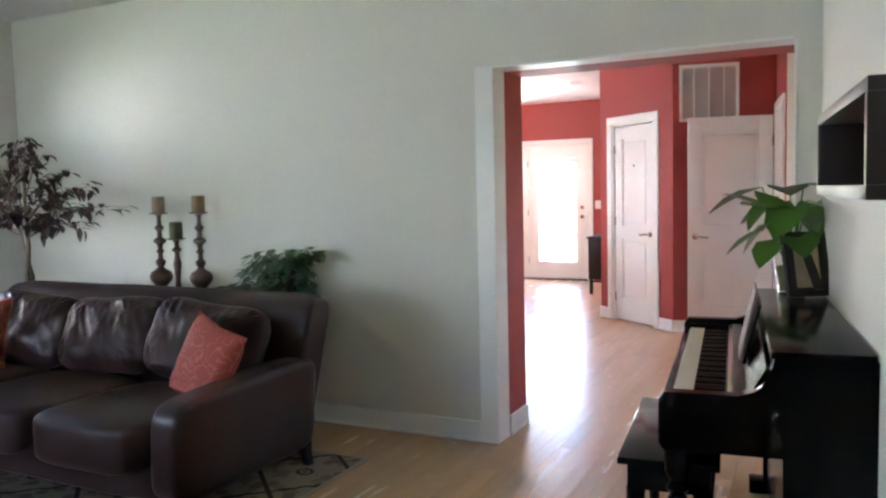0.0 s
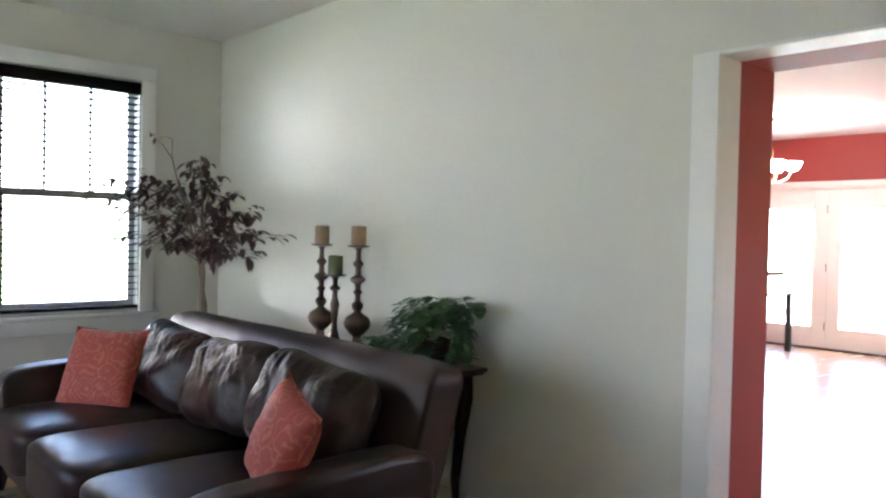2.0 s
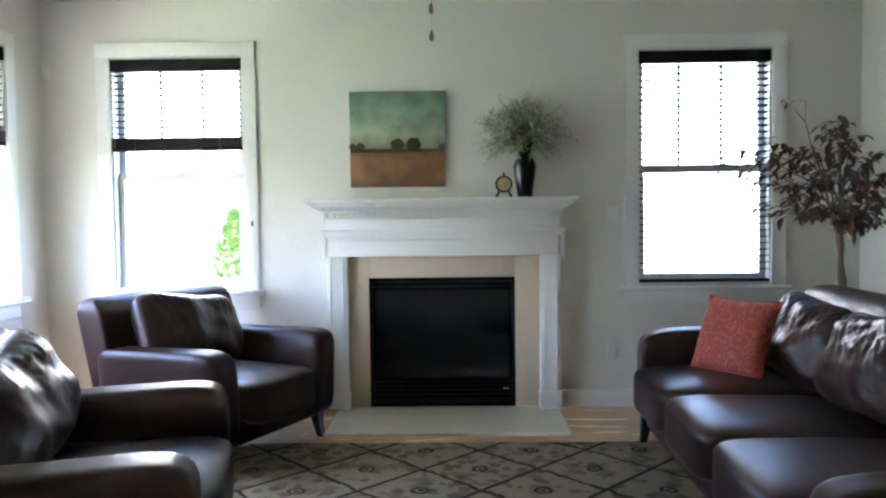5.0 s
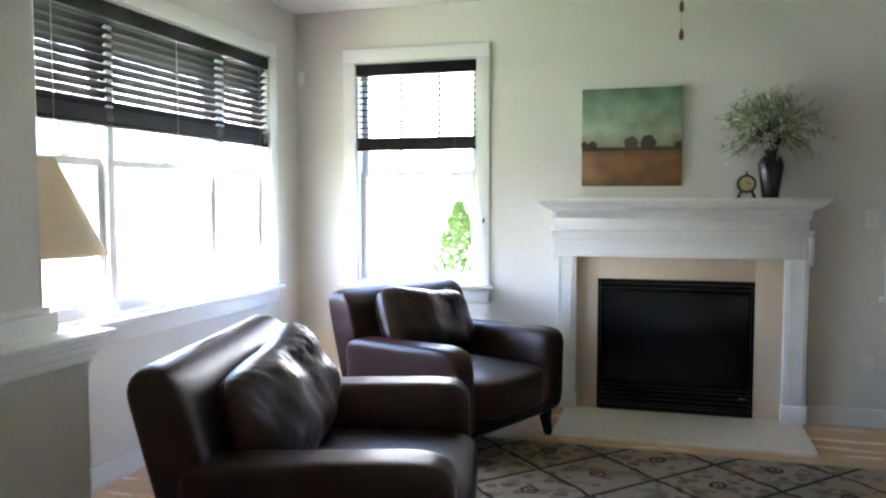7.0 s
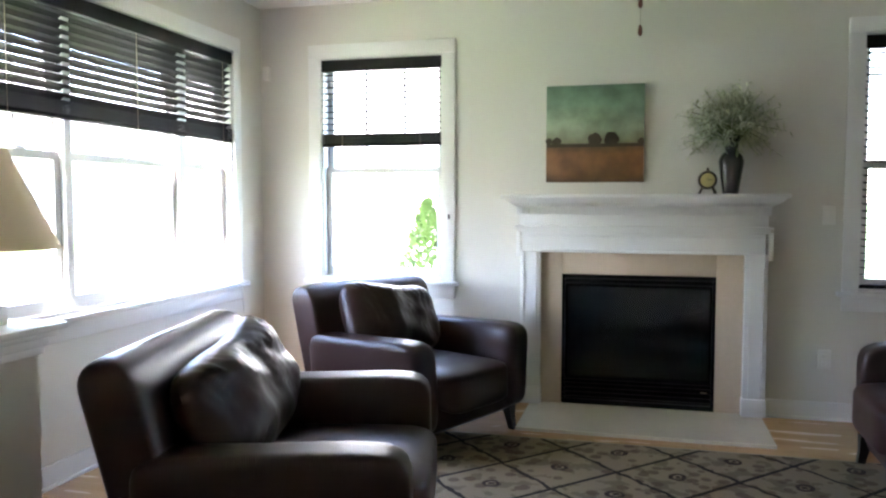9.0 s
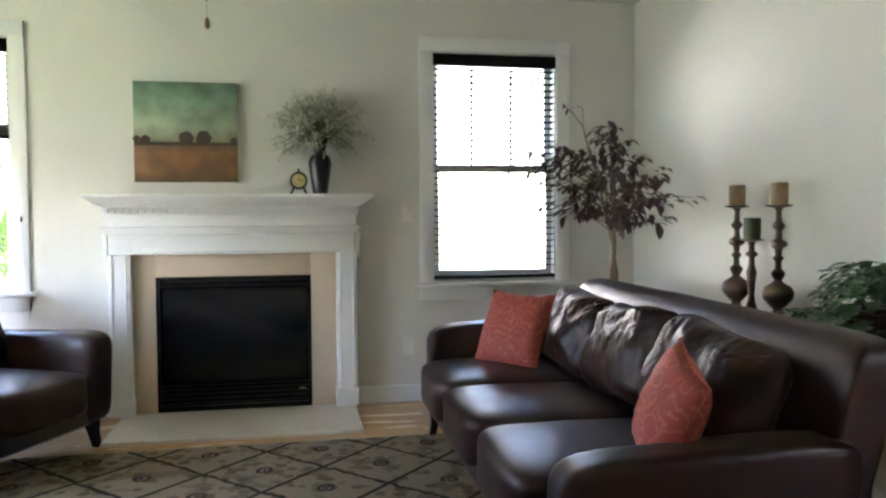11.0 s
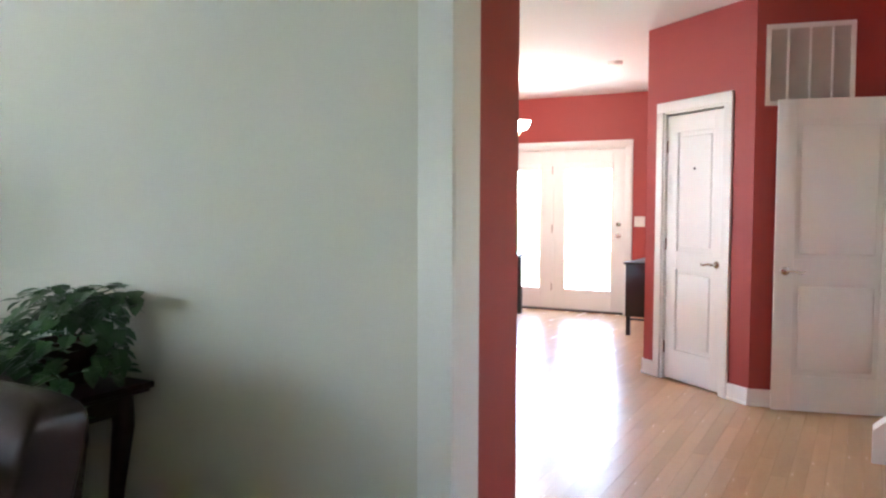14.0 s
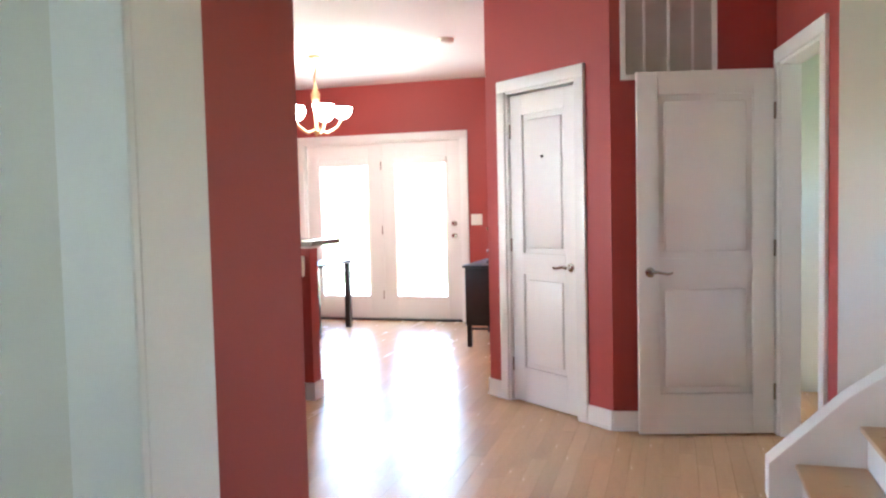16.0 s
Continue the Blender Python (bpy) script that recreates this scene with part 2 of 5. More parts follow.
solid("wall_closet_back", boxes((-1.63, 0.07, 8.8, 8.9, 0, CEILING)), CEIL, "plain back wall of the closet")

# ---- windows ----
def rect_frame(s0, s1, z0, z1, w, y0, y1, wb=None):
    wb = w if wb is None else wb
    return boxes((s0, s0 + w, y0, y1, z0, z1), (s1 - w, s1, y0, y1, z0, z1), (s0 + w, s1 - w, y0, y1, z1 - w, z1), (s0 + w, s1 - w, y0, y1, z0, z0 + wb))


def sash_unit(win, s0, s1, z0, z1, muntins):
    """One double-hung unit: upper and lower sash, pane and muntins."""
    zm = (z0 + z1) / 2 - 0.01
    up = part("upper_sash", rect_frame(s0, s1, zm - 0.02, z1, 0.04, -0.125, -0.095), SASH_GREYED, win)
    part("pane", boxes((s0 + 0.04, s1 - 0.04, -0.112, -0.108, zm + 0.02, z1 - 0.04)), GLASS, up).visible_shadow = False
    for k in range(muntins):
        s = s0 + (s1 - s0) * (k + 1) / (muntins + 1)
        part("muntin", boxes((s - 0.009, s + 0.009, -0.12, -0.1, zm + 0.02, z1 - 0.04)), SASH_GREYED, up)
    low = part("lower_sash", rect_frame(s0, s1, z0, zm + 0.02, 0.04, -0.09, -0.06, 0.06), SASH_GREYED, win)
    part("pane", boxes((s0 + 0.04, s1 - 0.04, -0.077, -0.073, z0 + 0.06, zm - 0.02)), GLASS, low).visible_shadow = False
    part("sash_lock", boxes(((s0 + s1) / 2 - 0.03, (s0 + s1) / 2 + 0.03, -0.085, -0.06, zm + 0.021, zm + 0.035), bev=0.004), PLATE, low)


def window(name, m, hole, units, label):
    s0, s1, z0, z1 = hole
    win = thing(name, label, "window", m, kind="structure")
    part("window_frame", boxes((s0, s0 + 0.02, -0.15, 0, z0, z1), (s1 - 0.02, s1, -0.15, 0, z0, z1), (s0 + 0.02, s1 - 0.02, -0.15, 0, z1 - 0.02, z1), (s0 + 0.02, s1 - 0.02, -0.15, -0.002, z0, z0 + 0.02)), SASH_GREYED, win)
    c = 0.085
    part("casing", boxes((s0 - c, s0 + 0.008, 0, 0.02, z0, z1 - 0.008), (s1 - 0.008, s1 + c, 0, 0.02, z0, z1 - 0.008), (s0 - c, s1 + c, 0, 0.022, z1 - 0.008, z1 + c), bev=0.003), TRIM, win)
    part("window_sill", boxes((s0 - c - 0.03, s1 + c + 0.03, -0.03, 0.06, z0 - 0.025, z0 + 0.002), bev=0.006), TRIM, win)
    part("apron", boxes((s0 - c, s1 + c, 0, 0.018, z0 - 0.115, z0 - 0.026), bev=0.003), TRIM, win)
    for a, b, mu in units:
        sash_unit(win, a, b, z0 + 0.02, z1 - 0.02, mu)
    for (a0, a1, _), (b0, b1, _) in zip(units, units[1:]):
        part("mullion", boxes((a1, b0, -0.14, -0.03, z0 + 0.02, z1 - 0.02)), SASH_GREYED, win)
    return win


CORD = material("tan_ladder_cord", (0.30, 0.25, 0.20), 0.8, vary=0.1, scale=9, grain=90, bump=0.02)


def blind(m, hole, bottom, label, ladders, slats_to, tilt=0.0):
    """A wooden venetian blind with its slats open; the unused slats lie stacked on the bottom rail."""
    s0, s1, z0, z1 = hole
    a, b = s0 + 0.012, s1 - 0.012
    bl = thing("window_blind", label, "window blind", m, group="dark wooden blinds")
    part("headrail", boxes((a, b, -0.055, 0.012, z1 - 0.10, z1 - 0.022), bev=0.004), ESPRESSO, bl)
    base = boxes((a, b, -0.05, 0.005, bottom, bottom + 0.022), bev=0.004)
    n_stack = 0 if slats_to is None else 12
    part("bottom_rail", base, ESPRESSO, bl)
    top = z1 - 0.125
    lowest = bottom + 0.045 if slats_to is None else slats_to
    count = int((top - lowest) / 0.043)
    slat = mesh_of("slat", prism([(-0.05, 0.0), (-0.0225, 0.0045), (0.005, 0.0), (0.005, 0.0028), (-0.0225, 0.0073), (-0.05, 0.0028)], a, b, "x"), ESPRESSO)
    for k in range(count + 1):
        ob = new("slat", slat)
        ob.parent, ob.matrix_local = bl, pose(0, -0.0225, top - k * 0.043, tilt, 0, 0) @ pose(0, 0.0225, 0)
    for k in range(n_stack):
        ob = new("slat", slat)
        ob.parent, ob.location = bl, (0, 0, bottom + 0.0235 + k * 0.0056)
    for s in ladders:
        part("ladder_cord", boxes((s - 0.001, s + 0.001, 0.006, 0.008, bottom, z1 - 0.1), (s - 0.001, s + 0.001, -0.053, -0.051, bottom, z1 - 0.1)), CORD, bl)
    return bl


window("window_1", FIRE, WIN1, [(WIN1[0] + 0.02, WIN1[1] - 0.02, 2)], "white double-hung window with a lowered blind")
window("window_2", FIRE, WIN2, [(WIN2[0] + 0.02, WIN2[1] - 0.02, 2)], "white double-hung window with a half-raised blind")
window("window_3", BAY, WINB, [(0.44, 0.925, 1), (1.005, 1.928, 2), (1.976, 2.46, 1)], "triple white double-hung window with a half-raised blind")
# added unseen window that brings daylight into the hall
window("added_window", KITCHEN, WIN_ADDED, [(4.62, 5.76, 2), (5.84, 6.98, 2)], "unseen white kitchen window added to light the hall")
blind(FIRE, WIN1, 0.825, "dark wooden venetian blind lowered over the window", (0.73, 1.29), None, 8)
blind(FIRE, WIN2, 1.737, "dark wooden venetian blind raised half way", (4.21, 4.78), 1.84)
blind(BAY, WINB, 1.745, "wide dark wooden venetian blind raised half way", (0.55, 1.45, 2.36), 1.85, 30)
cord = thing("blind_cord", "thin cord hanging beside the window blind", "cord", FIRE)
part("cord", tube([(4.062, 0.015, 2.25), (4.047, 0.03, 1.6), (4.0, 0.03, 1.25), (3.965, 0.03, 0.60)], [0.002] * 4, 6), PLATE, cord)
part("tassel", lathe([(0.003, 0), (0.008, 0.008), (0.006, 0.03), (0.002, 0.036)], 4.0, 0.03, 1.23, 8), LEG, cord)
cord2 = thing("blind_cord", "thin cord hanging beside the triple window", "cord", BAY)
part("cord", tube([(0.43, 0.02, 1.75), (0.42, 0.03, 1.2), (0.42, 0.065, 0.60)], [0.002] * 3, 6), PLATE, cord2)

# ---- baseboards ----
def baseboard(name, m, spans):
    solid(name, boxes(*[(a, b, 0, 0.014, 0, 0.115) for a, b in spans], *[(a, b, 0, 0.02, 0, 0.018) for a, b in spans], bev=0.002, seg=1), TRIM, "white painted baseboard", "baseboard", m)


baseboard("baseboard_fireplace", FIRE, [(0.02, 1.955), (3.50, 5.385)])
baseboard("baseboard_bay", BAY, [(0.02, 5.95)])
baseboard("baseboard_sofa", SOFA, [(1.687, 5.44)])
baseboard("baseboard_east", EAST, [(1.57, 6.95)])
baseboard("baseboard_closet", CLOSET, [(0.0, 0.195), (1.005, 1.145)])
baseboard("baseboard_vent", VENT, [(0.02, 0.924)])
baseboard("baseboard_passage", wall_frame(-1.73, 8.325, 0, 1), [(0, 3.24)])
baseboard("baseboard_opening", wall_frame(-1.128, 4.288, 0, -1), [(0.0, 0.28)])
baseboard("baseboard_bath", BATH, [(0.0, 0.12)])

# corner casing of the opening
solid("opening_trim", boxes((0.098, 0.112, -0.15, 0.014, 0, 2.043), (1.578, 1.685, 0.0, 0.014, 0, 2.057), (1.578, 1.592, -0.15, 0.0, 0, 2.043), (0.112, 1.578, 0.0, 0.012, 2.043, 2.057), (0.112, 1.578, -0.15, 0.0, 2.043, 2.057), bev=0.002, seg=1), TRIM, "white painted flat casing of the wide opening", "trim", SOFA)

# ---- fireplace ----
fp = thing("fireplace", "white classical fireplace with cream marble and black gas insert", "fireplace", MANTEL)
C0, C1 = 1.772, 3.472
def step_molding(z0, z1, out, side, bev=0.004):
    return (C0 + side, C1 - side, 0, out, z0, z1)


part("mantel_shelf", boxes((C0, C1, 0, 0.24, 1.372, 1.398), bev=0.007), TRIM, fp)
crown = [(0.0, 1.31), (0.135, 1.31), (0.14, 1.325), (0.165, 1.335), (0.19, 1.35), (0.205, 1.366), (0.21, 1.372), (0.0, 1.372)]
bm = bmesh.new()
prof = crown[1:-1]
for i, (o, z) in enumerate(prof[:-1]):
    o2, z2 = prof[i + 1]
    i0, i1 = 0.225 - o, 0.225 - o2
    ring = [[(C0 + i0, 0, z), (C0 + i0, o, z), (C1 - i0, o, z), (C1 - i0, 0, z)], [(C0 + i1, 0, z2), (C0 + i1, o2, z2), (C1 - i1, o2, z2), (C1 - i1, 0, z2)]]
    a, b = [[bm.verts.new(p) for p in r] for r in ring]
    for k in range(3):
        bm.faces.new((a[k], a[k + 1], b[k + 1], b[k]))
bmesh.ops.recalc_face_normals(bm, faces=bm.faces)
part("crown_molding", bm, TRIM, fp)
tooth = mesh_of("dentil", boxes((-0.013, 0.013, -0.03, 0.022, 0, 0.028), bev=0.001, seg=1), TRIM)
for k in range(36):
    ob = new("dentil", tooth)
    ob.parent, ob.location = fp, (C0 + 0.115 + k * (C1 - C0 - 0.23) / 35, 0.125, 1.279)
part("dentil_band", boxes((1.86, 3.384, 0, 0.122, 1.268, 1.311), bev=0.002), TRIM, fp)
part("frieze", boxes((1.875, 3.369, 0, 0.105, 1.195, 1.269), bev=0.002), TRIM, fp)
part("architrave_bead", boxes((1.848, 3.396, 0, 0.142, 1.182, 1.196), (1.862, 3.382, 0, 0.122, 1.166, 1.183), (1.868, 3.376, 0, 0.112, 1.15, 1.167), bev=0.004), TRIM, fp)
part("header_board", boxes((1.885, 3.359, 0, 0.095, 1.022, 1.151), bev=0.002), TRIM, fp)
part("header_molding", boxes((1.985, 3.246, 0.095, 0.112, 1.022, 1.036), (1.90, 3.345, 0.095, 0.103, 1.125, 1.15), bev=0.003), TRIM, fp)
for a, b, c in ((1.872, 2.0, 1.935), (3.231, 3.36, 3.297)):
    leg = part("pilaster", boxes((a, b, 0, 0.112, 0.02, 1.024), bev=0.003), TRIM, fp)
    part("plinth", boxes((a - 0.006, b + 0.006, 0, 0.12, 0.02, 0.13), bev=0.003), TRIM, leg)
    part("inner_bead", boxes((c - 0.045, c - 0.035, 0.112, 0.119, 0.13, 1.022), (c + 0.035, c + 0.045, 0.112, 0.119, 0.13, 1.022), bev=0.002), TRIM, leg)
for a, b in ((1.842, 1.872), (3.36, 3.39)):
    part("corner_block", boxes((a, b, 0, 0.10, 0.99, 1.158), bev=0.003), TRIM, fp)
for a, b, z0, z1 in ((2.0, 2.158, 0.02, 1.022), (3.097, 3.231, 0.02, 1.022), (2.158, 3.097, 0.878, 1.022)):
    part("marble_slab", boxes((a, b, 0, 0.06, z0, z1), bev=0.0015), MARBLE, fp)
part("firebox_back", boxes((2.158, 3.097, 0.002, 0.02, 0.02, 0.878)), SOOT, fp)
for q in ((2.158, 2.178, 0.02, 0.055, 0.02, 0.878), (3.077, 3.097, 0.02, 0.055, 0.02, 0.878), (2.178, 3.077, 0.02, 0.055, 0.86, 0.878), (2.178, 3.077, 0.02, 0.055, 0.02, 0.05)):
    part("firebox_trim", boxes(q), SOOT, fp, "black metal firebox frame")
part("glass_door", boxes((2.178, 3.077, 0.02, 0.034, 0.20, 0.80), bev=0.002), FIREGLASS, fp, "glossy black fireplace glass")
louver = mesh_of("louver", prism([(0.02, 0.0), (0.05, 0.012), (0.05, 0.02), (0.02, 0.008)], 2.178, 3.077, "x"), SOOT)
for z in (0.06, 0.09, 0.12, 0.15, 0.175, 0.812, 0.842):
    ob = new("louver", louver)
    ob.parent, ob.location = fp, (0, 0, z)
part("control_knob", boxes((2.20, 2.24, 0.05, 0.058, 0.135, 0.145), bev=0.002), NICKEL, fp)
hearth = solid("hearth", boxes((1.985, 3.43, 0.0, 0.69, -0.012, 0.02), bev=0.004), HEARTH, "cream marble hearth slab in front of the fireplace", "hearth", FIRE, kind="structure")

# switch plates on the fireplace wall
def plate(m, s, z, w, h, label, kind):
    p = thing("wall_switch" if kind == "switch" else "power_outlet", label, "light switch" if kind == "switch" else "power outlet", m)
    part("cover_plate", boxes((s - w / 2, s + w / 2, 0, 0.007, z - h / 2, z + h / 2), bev=0.003), PLATE, p)
    if kind == "switch":
        for k in range(max(1, round(w / 0.06))):
            part("toggle", boxes((s - w / 2 + 0.028 + k * 0.046, s - w / 2 + 0.042 + k * 0.046, 0.007, 0.012, z - 0.03, z + 0.03), bev=0.002), PLATE, p)
    else:
        for dz in (-0.022, 0.022):
            part("socket", boxes((s - 0.016, s + 0.016, 0.007, 0.010, z + dz - 0.014, z + dz + 0.014), bev=0.004), PLATE, p)
    return p


plate(FIRE, 1.617, 1.271, 0.075, 0.12, "white switch plate on the greige wall", "switch")
plate(FIRE, 1.62, 0.379, 0.075, 0.12, "white outlet plate low on the greige wall", "outlet")
plate(wall_frame(-1.58, 11.57, -1, 0), 1.03, 1.158, 0.13, 0.125, "white double switch plate beside the french doors", "switch")
sensor = thing("motion_sensor", "small white alarm sensor near the room corner", "sensor", FIRE)
part("housing", boxes((5.33, 5.38, 0, 0.035, 2.215, 2.315), bev=0.012, seg=3), PLATE, sensor)


# ---- soft furniture ----
def soft_box(bm, c, size, k=6.0, cuts=9, crown=0.0, wrinkle=0.0, seed=0, freq=5.0, rot=None, stretch=(1, 1, 1)):
    """A rounded, slightly crumpled block: centre, full size, squareness k, crown on the top."""
    t = bmesh.new()
    bmesh.ops.create_cube(t, size=2)
    bmesh.ops.subdivide_edges(t, edges=t.edges[:], cuts=cuts, use_grid_fill=True)
    h = Vector(size) / 2
    for v in t.verts:
        p = Vector(v.co)
        s = (abs(p.x) ** k + abs(p.y) ** k + abs(p.z) ** k) ** (1 / k)
        q = p / s
        q.z += crown * max(0, (1 - p.x * p.x)) * max(0, (1 - p.y * p.y)) * (1 if p.z > 0 else -0.2)
        q = Vector((q.x * h.x, q.y * h.y, q.z * h.z))
        if wrinkle:
            w = Vector((q.x * stretch[0], q.y * stretch[1], q.z * stretch[2])) * freq + Vector((seed * 7.3, seed * 3.1, seed))
            d = noise.noise(w)
            if wrinkle > 0.01:
                f1 = Vector(((q.x + 0.35 * q.z) * 17, q.y * 4, q.z * 4.5)) + Vector((seed * 5.1, seed, 0))
                d = 0.7 * d + 0.75 * ((1 - abs(noise.noise(f1))) ** 3 - 0.45) * (0.35 + abs(noise.noise(w * 0.7 + Vector((9, 2, 4)))))
            q += q.normalized() * wrinkle * d
        v.co = q
    m = Matrix.Translation(c) @ (rot.to_4x4() if rot else Matrix.Identity(4))
    bmesh.ops.transform(t, matrix=m, verts=t.verts)
    me = bpy.data.meshes.new("tmp")
    t.to_mesh(me)
    t.free()
    bm.from_mesh(me)
    bpy.data.meshes.remove(me)
    return bm


def rx(a):
    return Euler((radians(a), 0, 0)).to_matrix()


def taper_leg(x, y, z1=0.16, sx=1, sy=1):
    bm = bmesh.new()
    for z, r, o in ((0.0, 0.018, 0.02), (0.08, 0.022, 0.008), (z1, 0.033, 0.0)):
        for a, b in ((-1, -1), (1, -1), (1, 1), (-1, 1)):
            bm.verts.new((x + a * r + sx * o, y + b * r + sy * o, z))
    bm.verts.ensure_lookup_table()
    v = bm.verts
    for lay in (0, 4):
        for i in range(4):
            j = (i + 1) % 4
            bm.faces.new((v[lay + i], v[lay + j], v[lay + 4 + j], v[lay + 4 + i]))
    bm.faces.new((v[3], v[2], v[1], v[0])), bm.faces.new((v[8], v[9], v[10], v[11]))
    return bm


def loose_pillow(c, w, h, thick, seed, lean, roll=0.0, fold=1.0):
    """A crumpled leather pillow with drawn-out corners and creases that run from them."""
    bm = bmesh.new()
    n = 56
    for side in (-1, 1):
        g = [[None] * (n + 1) for _ in range(n + 1)]
        for i in range(n + 1):
            for j in range(n + 1):
                a, b = 2 * i / n - 1, 2 * j / n - 1
                a, b = math.sin(a * 1.5708) * 0.4 + a * 0.6, math.sin(b * 1.5708) * 0.4 + b * 0.6
                k = (a ** 4 + b ** 4) ** 0.25
                m = max(abs(a), abs(b)) / k if k > 0 else 1
                a, b = a * m, b * m
                q = (a ** 4 + b ** 4) ** 0.25
                px, pz = 1, 1 - 0.05 * (1 - a * a) * abs(b) ** 3
                t = thick / 2 * max(0.0, 1 - q ** 3) ** 0.5
                t *= 1 - 0.10 * b
                d = 0.030 * noise.noise(Vector((a * 2.2 + seed * 3, b * 1.8, side * 2.0)))
                for ca, cb in ((-1, 1), (1, 1), (-1, -1), (1, -1)):
                    u, v = (a - ca) * w / h, b - cb
                    r = math.hypot(u, v)
                    an = math.atan2(v, u)
                    ridge = 1 - abs(noise.noise(Vector((an * 8.5 + seed * 1.7 + ca, r * 1.2 + cb * 3, side + seed))))
                    d += fold * 0.016 * (ridge ** 5 - 0.35) * math.exp(-((r - 0.5) / 0.5) ** 2)
                ridge = 1 - abs(noise.noise(Vector((a * 9.0 + 1.6 * b + seed, b * 1.6, seed * 2.0))))
                d += fold * 0.017 * (ridge ** 5 - 0.35) * (0.55 + 0.45 * b)
                edge = min(1, 4 * (1 - abs(a))) * min(1, 4 * (1 - abs(b)))
                sag = -0.03 * (1 - a * a) * max(0, b) + 0.012 * noise.noise(Vector((a * 1.7 + seed, 4.0, 0)))
                g[i][j] = bm.verts.new((a * w / 2 * px, side * (t + d * edge), b * h / 2 * pz + sag))
        for i in range(n):
            for j in range(n):
                bm.faces.new((g[i][j], g[i + 1][j], g[i + 1][j + 1], g[i][j + 1]))
    bmesh.ops.remove_doubles(bm, verts=bm.verts, dist=0.0008)
    bmesh.ops.recalc_face_normals(bm, faces=bm.faces)
    bmesh.ops.transform(bm, matrix=pose(c[0], c[1], c[2], lean, roll, 0), verts=bm.verts)
    return bm


def arm_mesh(x0, x1, y0, y1, z0, zf, zb, side):
    """An arm with a rounded top that sinks towards the front."""
    bm = soft_box(bmesh.new(), ((x0 + x1) / 2, (y0 + y1) / 2, (z0 + zb) / 2), (x1 - x0, y1 - y0, zb - z0), k=7, cuts=12, wrinkle=0.004, seed=x0, freq=4)
    for v in bm.verts:
        t = (v.co.y - y0) / (y1 - y0)
        f = zf + (zb - zf) * min(1, t * 1.3)
        v.co.z = z0 + (v.co.z - z0) * (f - z0) / (zb - z0)
        if v.co.z > z0 + 0.1:
            v.co.x += side * 0.03 * ((v.co.z - z0) / (zb - z0)) ** 2
    return bm


def seating(name, label, w, d, seats, m, back_z, arm_w=0.20, category="sofa", group="", arm_z=0.65):
    """Leather seat with loose back pillows; local x along the seat, front at -y."""
    t = thing(name, label, category, m, group)
    x0, x1, y0, y1 = -w / 2, w / 2, -d / 2, d / 2
    part("base", soft_box(bmesh.new(), (0, 0.02, 0.225), (w - 0.12, d - 0.10, 0.19), k=14, cuts=8), LEATHER, t)
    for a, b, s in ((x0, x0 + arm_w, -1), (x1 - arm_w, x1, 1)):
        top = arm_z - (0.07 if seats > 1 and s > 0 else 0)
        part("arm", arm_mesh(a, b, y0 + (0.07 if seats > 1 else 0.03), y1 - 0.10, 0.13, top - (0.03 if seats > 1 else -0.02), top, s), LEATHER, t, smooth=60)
    bk = soft_box(bmesh.new(), (0, y1 - 0.17, (back_z + 0.14) / 2), (w + 0.01, 0.20, back_z - 0.14), k=16, cuts=30, wrinkle=0.006, seed=3, freq=3)
    for v in bk.verts:
        roll = max(0.0, min(1.0, (v.co.z - back_z + 0.11) / 0.11))
        v.co.y = y1 - 0.17 + (v.co.y - y1 + 0.17) * max(0.12, math.sqrt(1 - roll * roll))
        h = max(0, v.co.z - 0.3)
        v.co.y += 0.24 * h
        v.co.x *= 1 - 0.035 * (1 - min(1, h / 0.55))
    part("backrest", bk, LEATHER, t, smooth=60)
    iw = (w - 2 * arm_w) / seats
    for k in range(seats):
        cx = x0 + arm_w + iw * (k + 0.5)
        c = soft_box(bmesh.new(), (cx, y0 + 0.36, 0.375 if seats > 1 else 0.35), (iw - 0.006, 0.74, 0.20), k=6, cuts=12, crown=0.10, wrinkle=0.006, seed=k + w, freq=4)
        for v in c.verts:
            f = max(0, (y0 + 0.10 - v.co.y) / 0.12)
            if f > 0 and v.co.z < 0.40:
                v.co.z -= 0.05 * min(1, f)
        part("seat_cushion", c, LEATHER, t, smooth=70)
        p = loose_pillow((cx, y1 - (0.32 if seats > 1 else 0.28), 0.665), iw + 0.05 if seats > 1 else iw + 0.14, 0.47, 0.25, k * 2.7 + w, -24, (4, -3, 5)[k] if seats > 1 else (-6 if w > 1.05 else 7), 0.8 if seats > 1 else 0.55)
        part("back_pillow", p, LEATHER, t, smooth=70)
    for sx in (-1, 1):
        for sy in (-1, 1):
            part("leg", taper_leg(sx * (w / 2 - 0.10), sy * (d / 2 - 0.11), 0.16, sx, sy), LEG, t, "black stained tapered leg")
    return t


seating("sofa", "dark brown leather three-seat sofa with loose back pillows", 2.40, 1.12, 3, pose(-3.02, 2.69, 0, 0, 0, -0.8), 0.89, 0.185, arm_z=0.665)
seating("armchair", "dark brown leather armchair standing beside the fireplace", 1.0, 0.96, 1, pose(-4.12, -0.13, 0, 0, 0, 155), 0.875, 0.19, "armchair", "leather armchairs", 0.62)
seating("armchair", "dark brown leather armchair with a crumpled back pillow", 1.16, 0.98, 1, pose(-2.40, -0.08, 0, 0, 0, 192), 0.885, 0.20, "armchair", "leather armchairs", 0.60)


